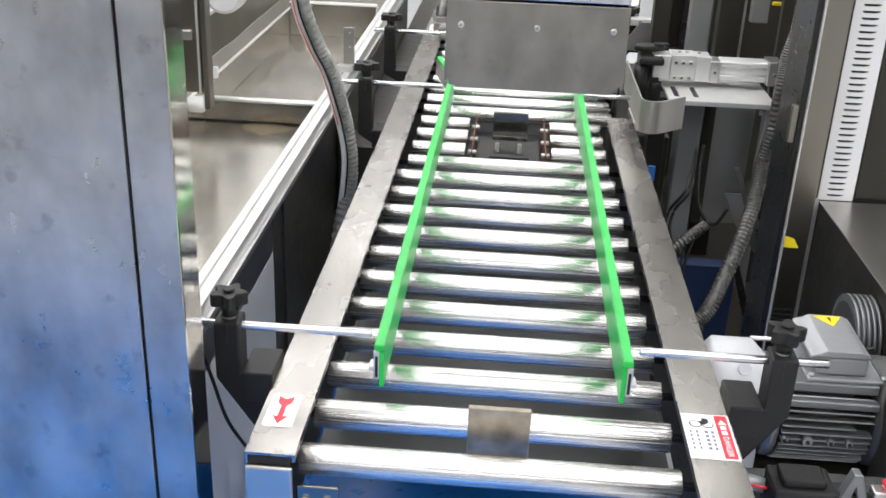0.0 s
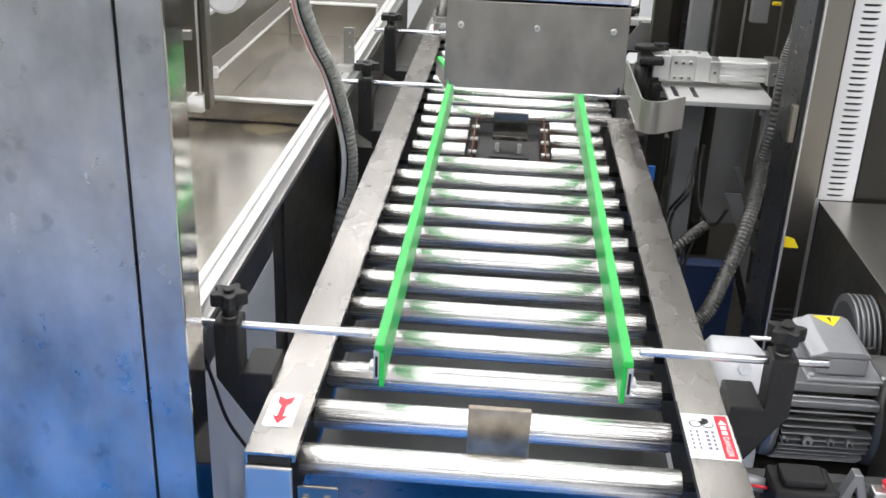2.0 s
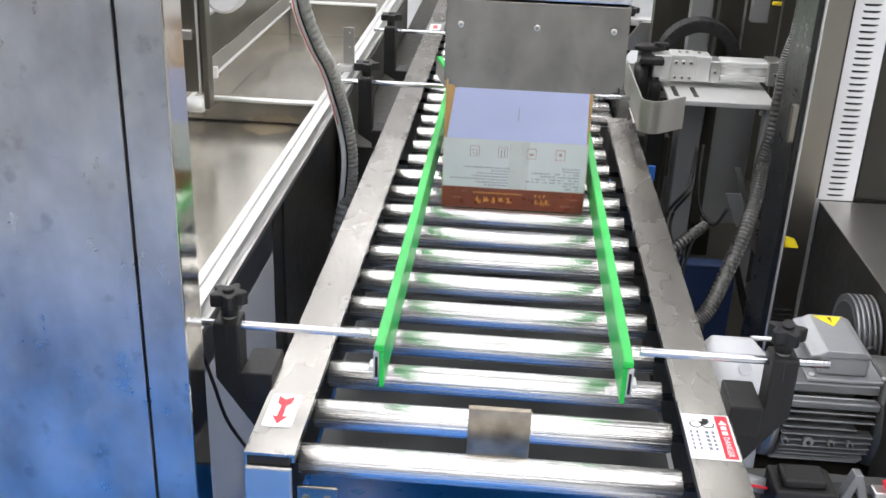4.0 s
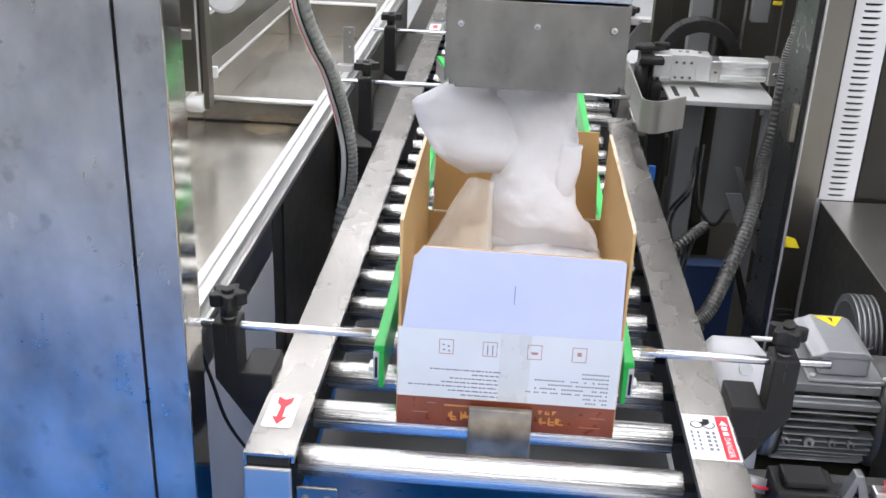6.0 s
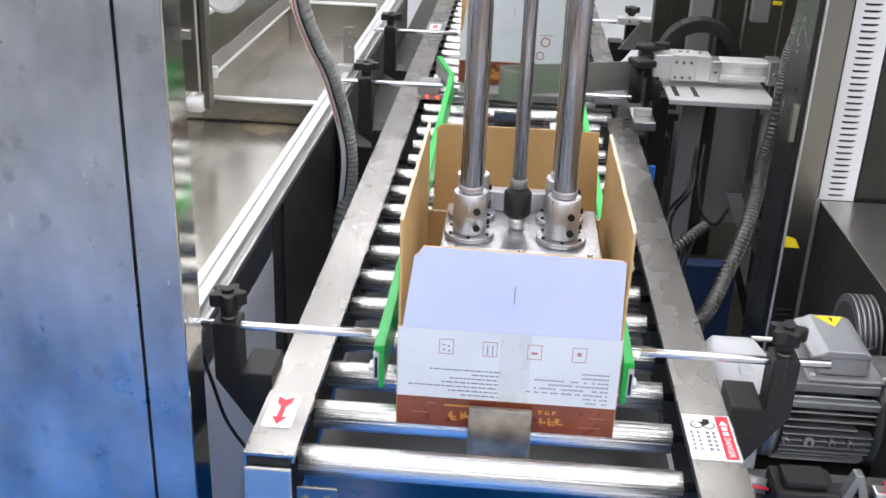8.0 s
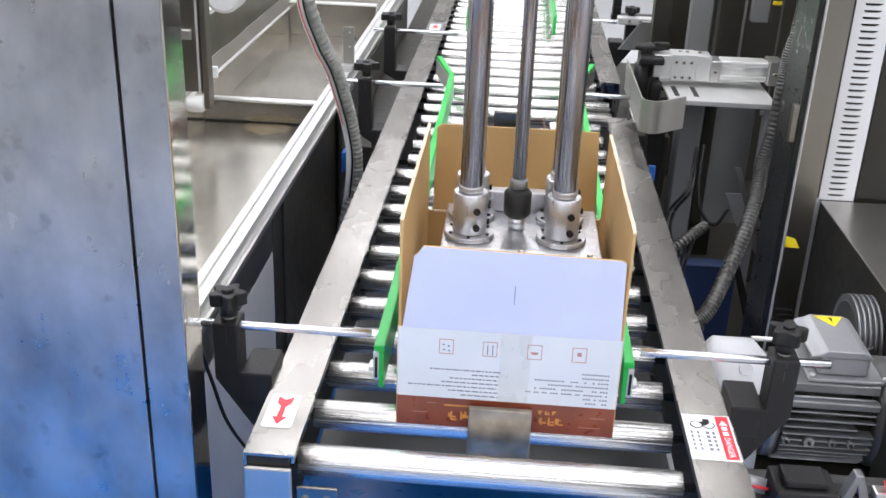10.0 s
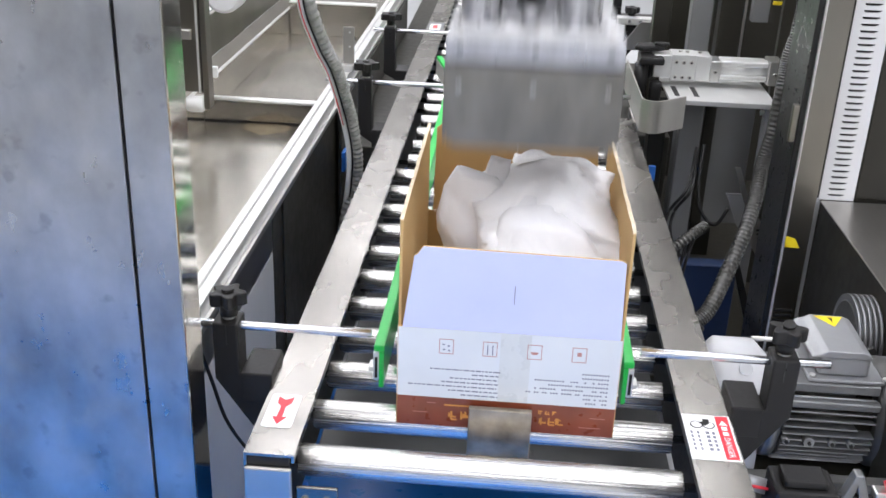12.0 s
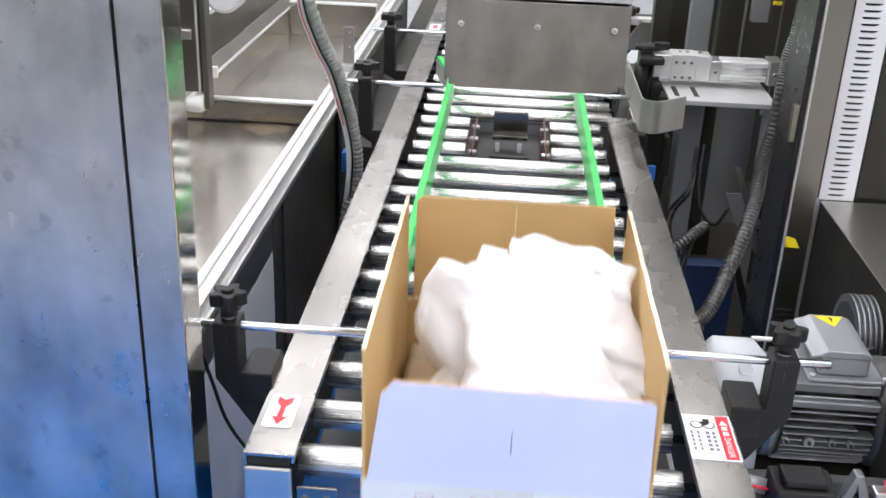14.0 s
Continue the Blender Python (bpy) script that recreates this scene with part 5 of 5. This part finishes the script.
def motions():
    # the first carton: waits upstream, rides to the rear stop, then on to the front stop, and leaves
    way = [(0.0, 2.62), (2.0, 2.62), (2.38, 1.685), (2.76, 1.685), (2.9, 1.630), (3.0, 1.577), (3.2, 1.467), (5.3, 0.335), (5.5, 0.226), (5.63, 0.160), (6.0, 0.160),
           (13.2, 0.160), (13.35, 0.145), (13.5, 0.109), (13.7, 0.003), (13.85, -0.085), (14.0, -0.185)]
    way_rows = [(t, pose(BOX_X, y, ROLLER_TOP + 0.001)) for t, y in way]
    walk(carton_a, way_rows)
    walk(bag, way_rows)
    # the second carton rides on the shuttle
    rise = 0.034
    second = [(0.0, 3.9), (6.6, 3.9), (6.8, 2.78), (7.1, 2.78), (7.3, 2.45), (7.45, 1.96), (7.6, 1.95), (8.3, 1.95), (8.9, 2.3), (9.7, 3.9), (10.2, 4.0), (14.0, 4.0)]
    walk(carton_b, [(t, pose(0.022, y, ROLLER_TOP + rise)) for t, y in second])
    shuttle_way = [(0.0, 2.68), (2.0, 2.68), (2.2, 1.80), (2.28, 1.82), (2.6, 3.8), (6.6, 3.8), (6.8, 2.68), (7.1, 2.68), (7.3, 2.35), (7.45, 1.86), (7.6, 1.85), (8.3, 1.85), (8.9, 2.2), (9.7, 3.8), (10.2, 3.9), (14.0, 3.9)]
    walk(carriage, [(t, pose(0, y, 0.001)) for t, y in shuttle_way])
    # press head: height of the top plate
    low, up = 0.200, 0.604
    press = [(0.0, up), (6.22, up), (6.3, 0.552), (6.4, 0.513), (6.5, 0.472), (6.6, 0.438), (6.7, 0.411), (6.8, 0.382), (7.0, 0.316), (7.2, 0.245), (7.35, 0.206), (7.45, low), (7.6, low), (11.38, low), (11.5, 0.234),
             (11.7, 0.327), (11.8, 0.386), (11.9, 0.449), (12.0, 0.520), (12.08, up), (12.2, up), (14.0, up)]
    walk(head, [(t, pose(0, 0.28, z)) for t, z in press])
    # pop-up stops
    fz, rz = 0.030, 0.022
    walk(front_stop, [(t, pose(0.037, 0.148, z)) for t, z in ((0.0, fz), (13.05, fz), (13.2, fz - 0.06), (13.3, fz - 0.06), (14.0, fz - 0.06))])
    walk(rear_stop, [(t, pose(0.033, 1.655, z)) for t, z in ((0.0, rz), (2.45, rz), (2.65, rz - 0.045), (5.0, rz - 0.045), (5.4, rz), (14.0, rz))])
    # swing arm closes on the second carton
    walk(arm, [(t, pose(0.375, 1.86, 0, 0, 0, a)) for t, a in ((0.0, 0), (7.7, 0), (7.8, -9), (7.9, -45), (8.0, -70), (8.1, -92), (8.2, -97), (9.2, -97), (9.35, -60), (9.5, -12), (9.6, 0), (9.8, 0), (14.0, 0))])
    walk(hoses, [(t, pose(d, 0, 0)) for t, d in ((0.0, 0.0), (8.2, 0.0), (9.2, 0.007), (10.3, 0.014), (14.0, 0.014))])
    # the bag's folds: open and standing, then pressed down
    poses = {
        "neck": ((0.030, 0.200, 0.190, -8, 0, 0), (0.030, 0.15, 0.030, -87, 0, 0), (0.036, 0.085, 0.205, -70, 0, -6)),
        "lobe": ((-0.030, 0.212, 0.300, -8, 0, 0), (-0.030, 0.16, 0.050, -50, 20, 0), (-0.078, 0.225, 0.138, -8, 45, 0)),
        "tuft": ((0.050, 0.200, 0.270, 0, 0, 0), (0.080, 0.20, 0.020, -70, 0, 0), (-0.058, 0.235, 0.230, -12, 4, 0)),
        "veil": ((-0.088, 0.160, 0.185, -8, 0, 0), (-0.088, 0.14, 0.080, -60, 0, 0), (-0.085, 0.090, 0.150, -70, 0, 0)),
        "front": ((0.045, 0.060, 0.150, 4, 0, 0), (0.030, 0.060, 0.085, -14, 0, 0), (0.040, 0.052, 0.182, 6, 0, 0)),
        "side": ((0.075, 0.06, 0.120, 0, 6, 0), (0.080, 0.06, 0.080, -8, 4, 0), (0.080, 0.060, 0.185, 8, 2, 0)),
        "rear": ((0.010, 0.17, 0.120, 0, 0, 0), (0.010, 0.17, 0.01, 0, 0, 0), (0.044, 0.100, 0.200, 18, -5, 0)),
    }
    for key, (open_pose, held, pressed) in poses.items():
        walk(bag_parts[key], [(t, pose(*m)) for t, m in ((0.0, open_pose), (6.45, open_pose), (6.95, held), (7.3, held), (11.42, held), (11.85, pressed), (12.1, pressed), (14.0, pressed))])
    # the drag chain follows the shuttle
    chain_way = [(0.0, 0.95), (2.0, 0.95), (2.2, 0.0), (6.6, 0.0), (6.8, 0.95), (7.1, 0.95), (7.3, 0.5), (7.45, 0.0), (8.3, 0.0), (8.9, 0.35), (9.7, 1.6), (14.0, 1.6)]
    walk(chain, [(t, pose(0, y, 0)) for t, y in chain_way])
    lift_way = [(0.0, 0.0), (2.02, 0.0), (2.16, 0.45), (2.4, 0.6), (6.55, 0.6), (6.72, 0.45), (6.85, 0.0), (7.2, 0.0), (7.38, 0.45), (7.6, 0.6), (14.0, 0.6)]
    for gripper, x in ((left_gripper, -0.225), (right_gripper, 0.44)):
        walk(gripper, [(t, pose(x, 2.74, z)) for t, z in lift_way])


motions()
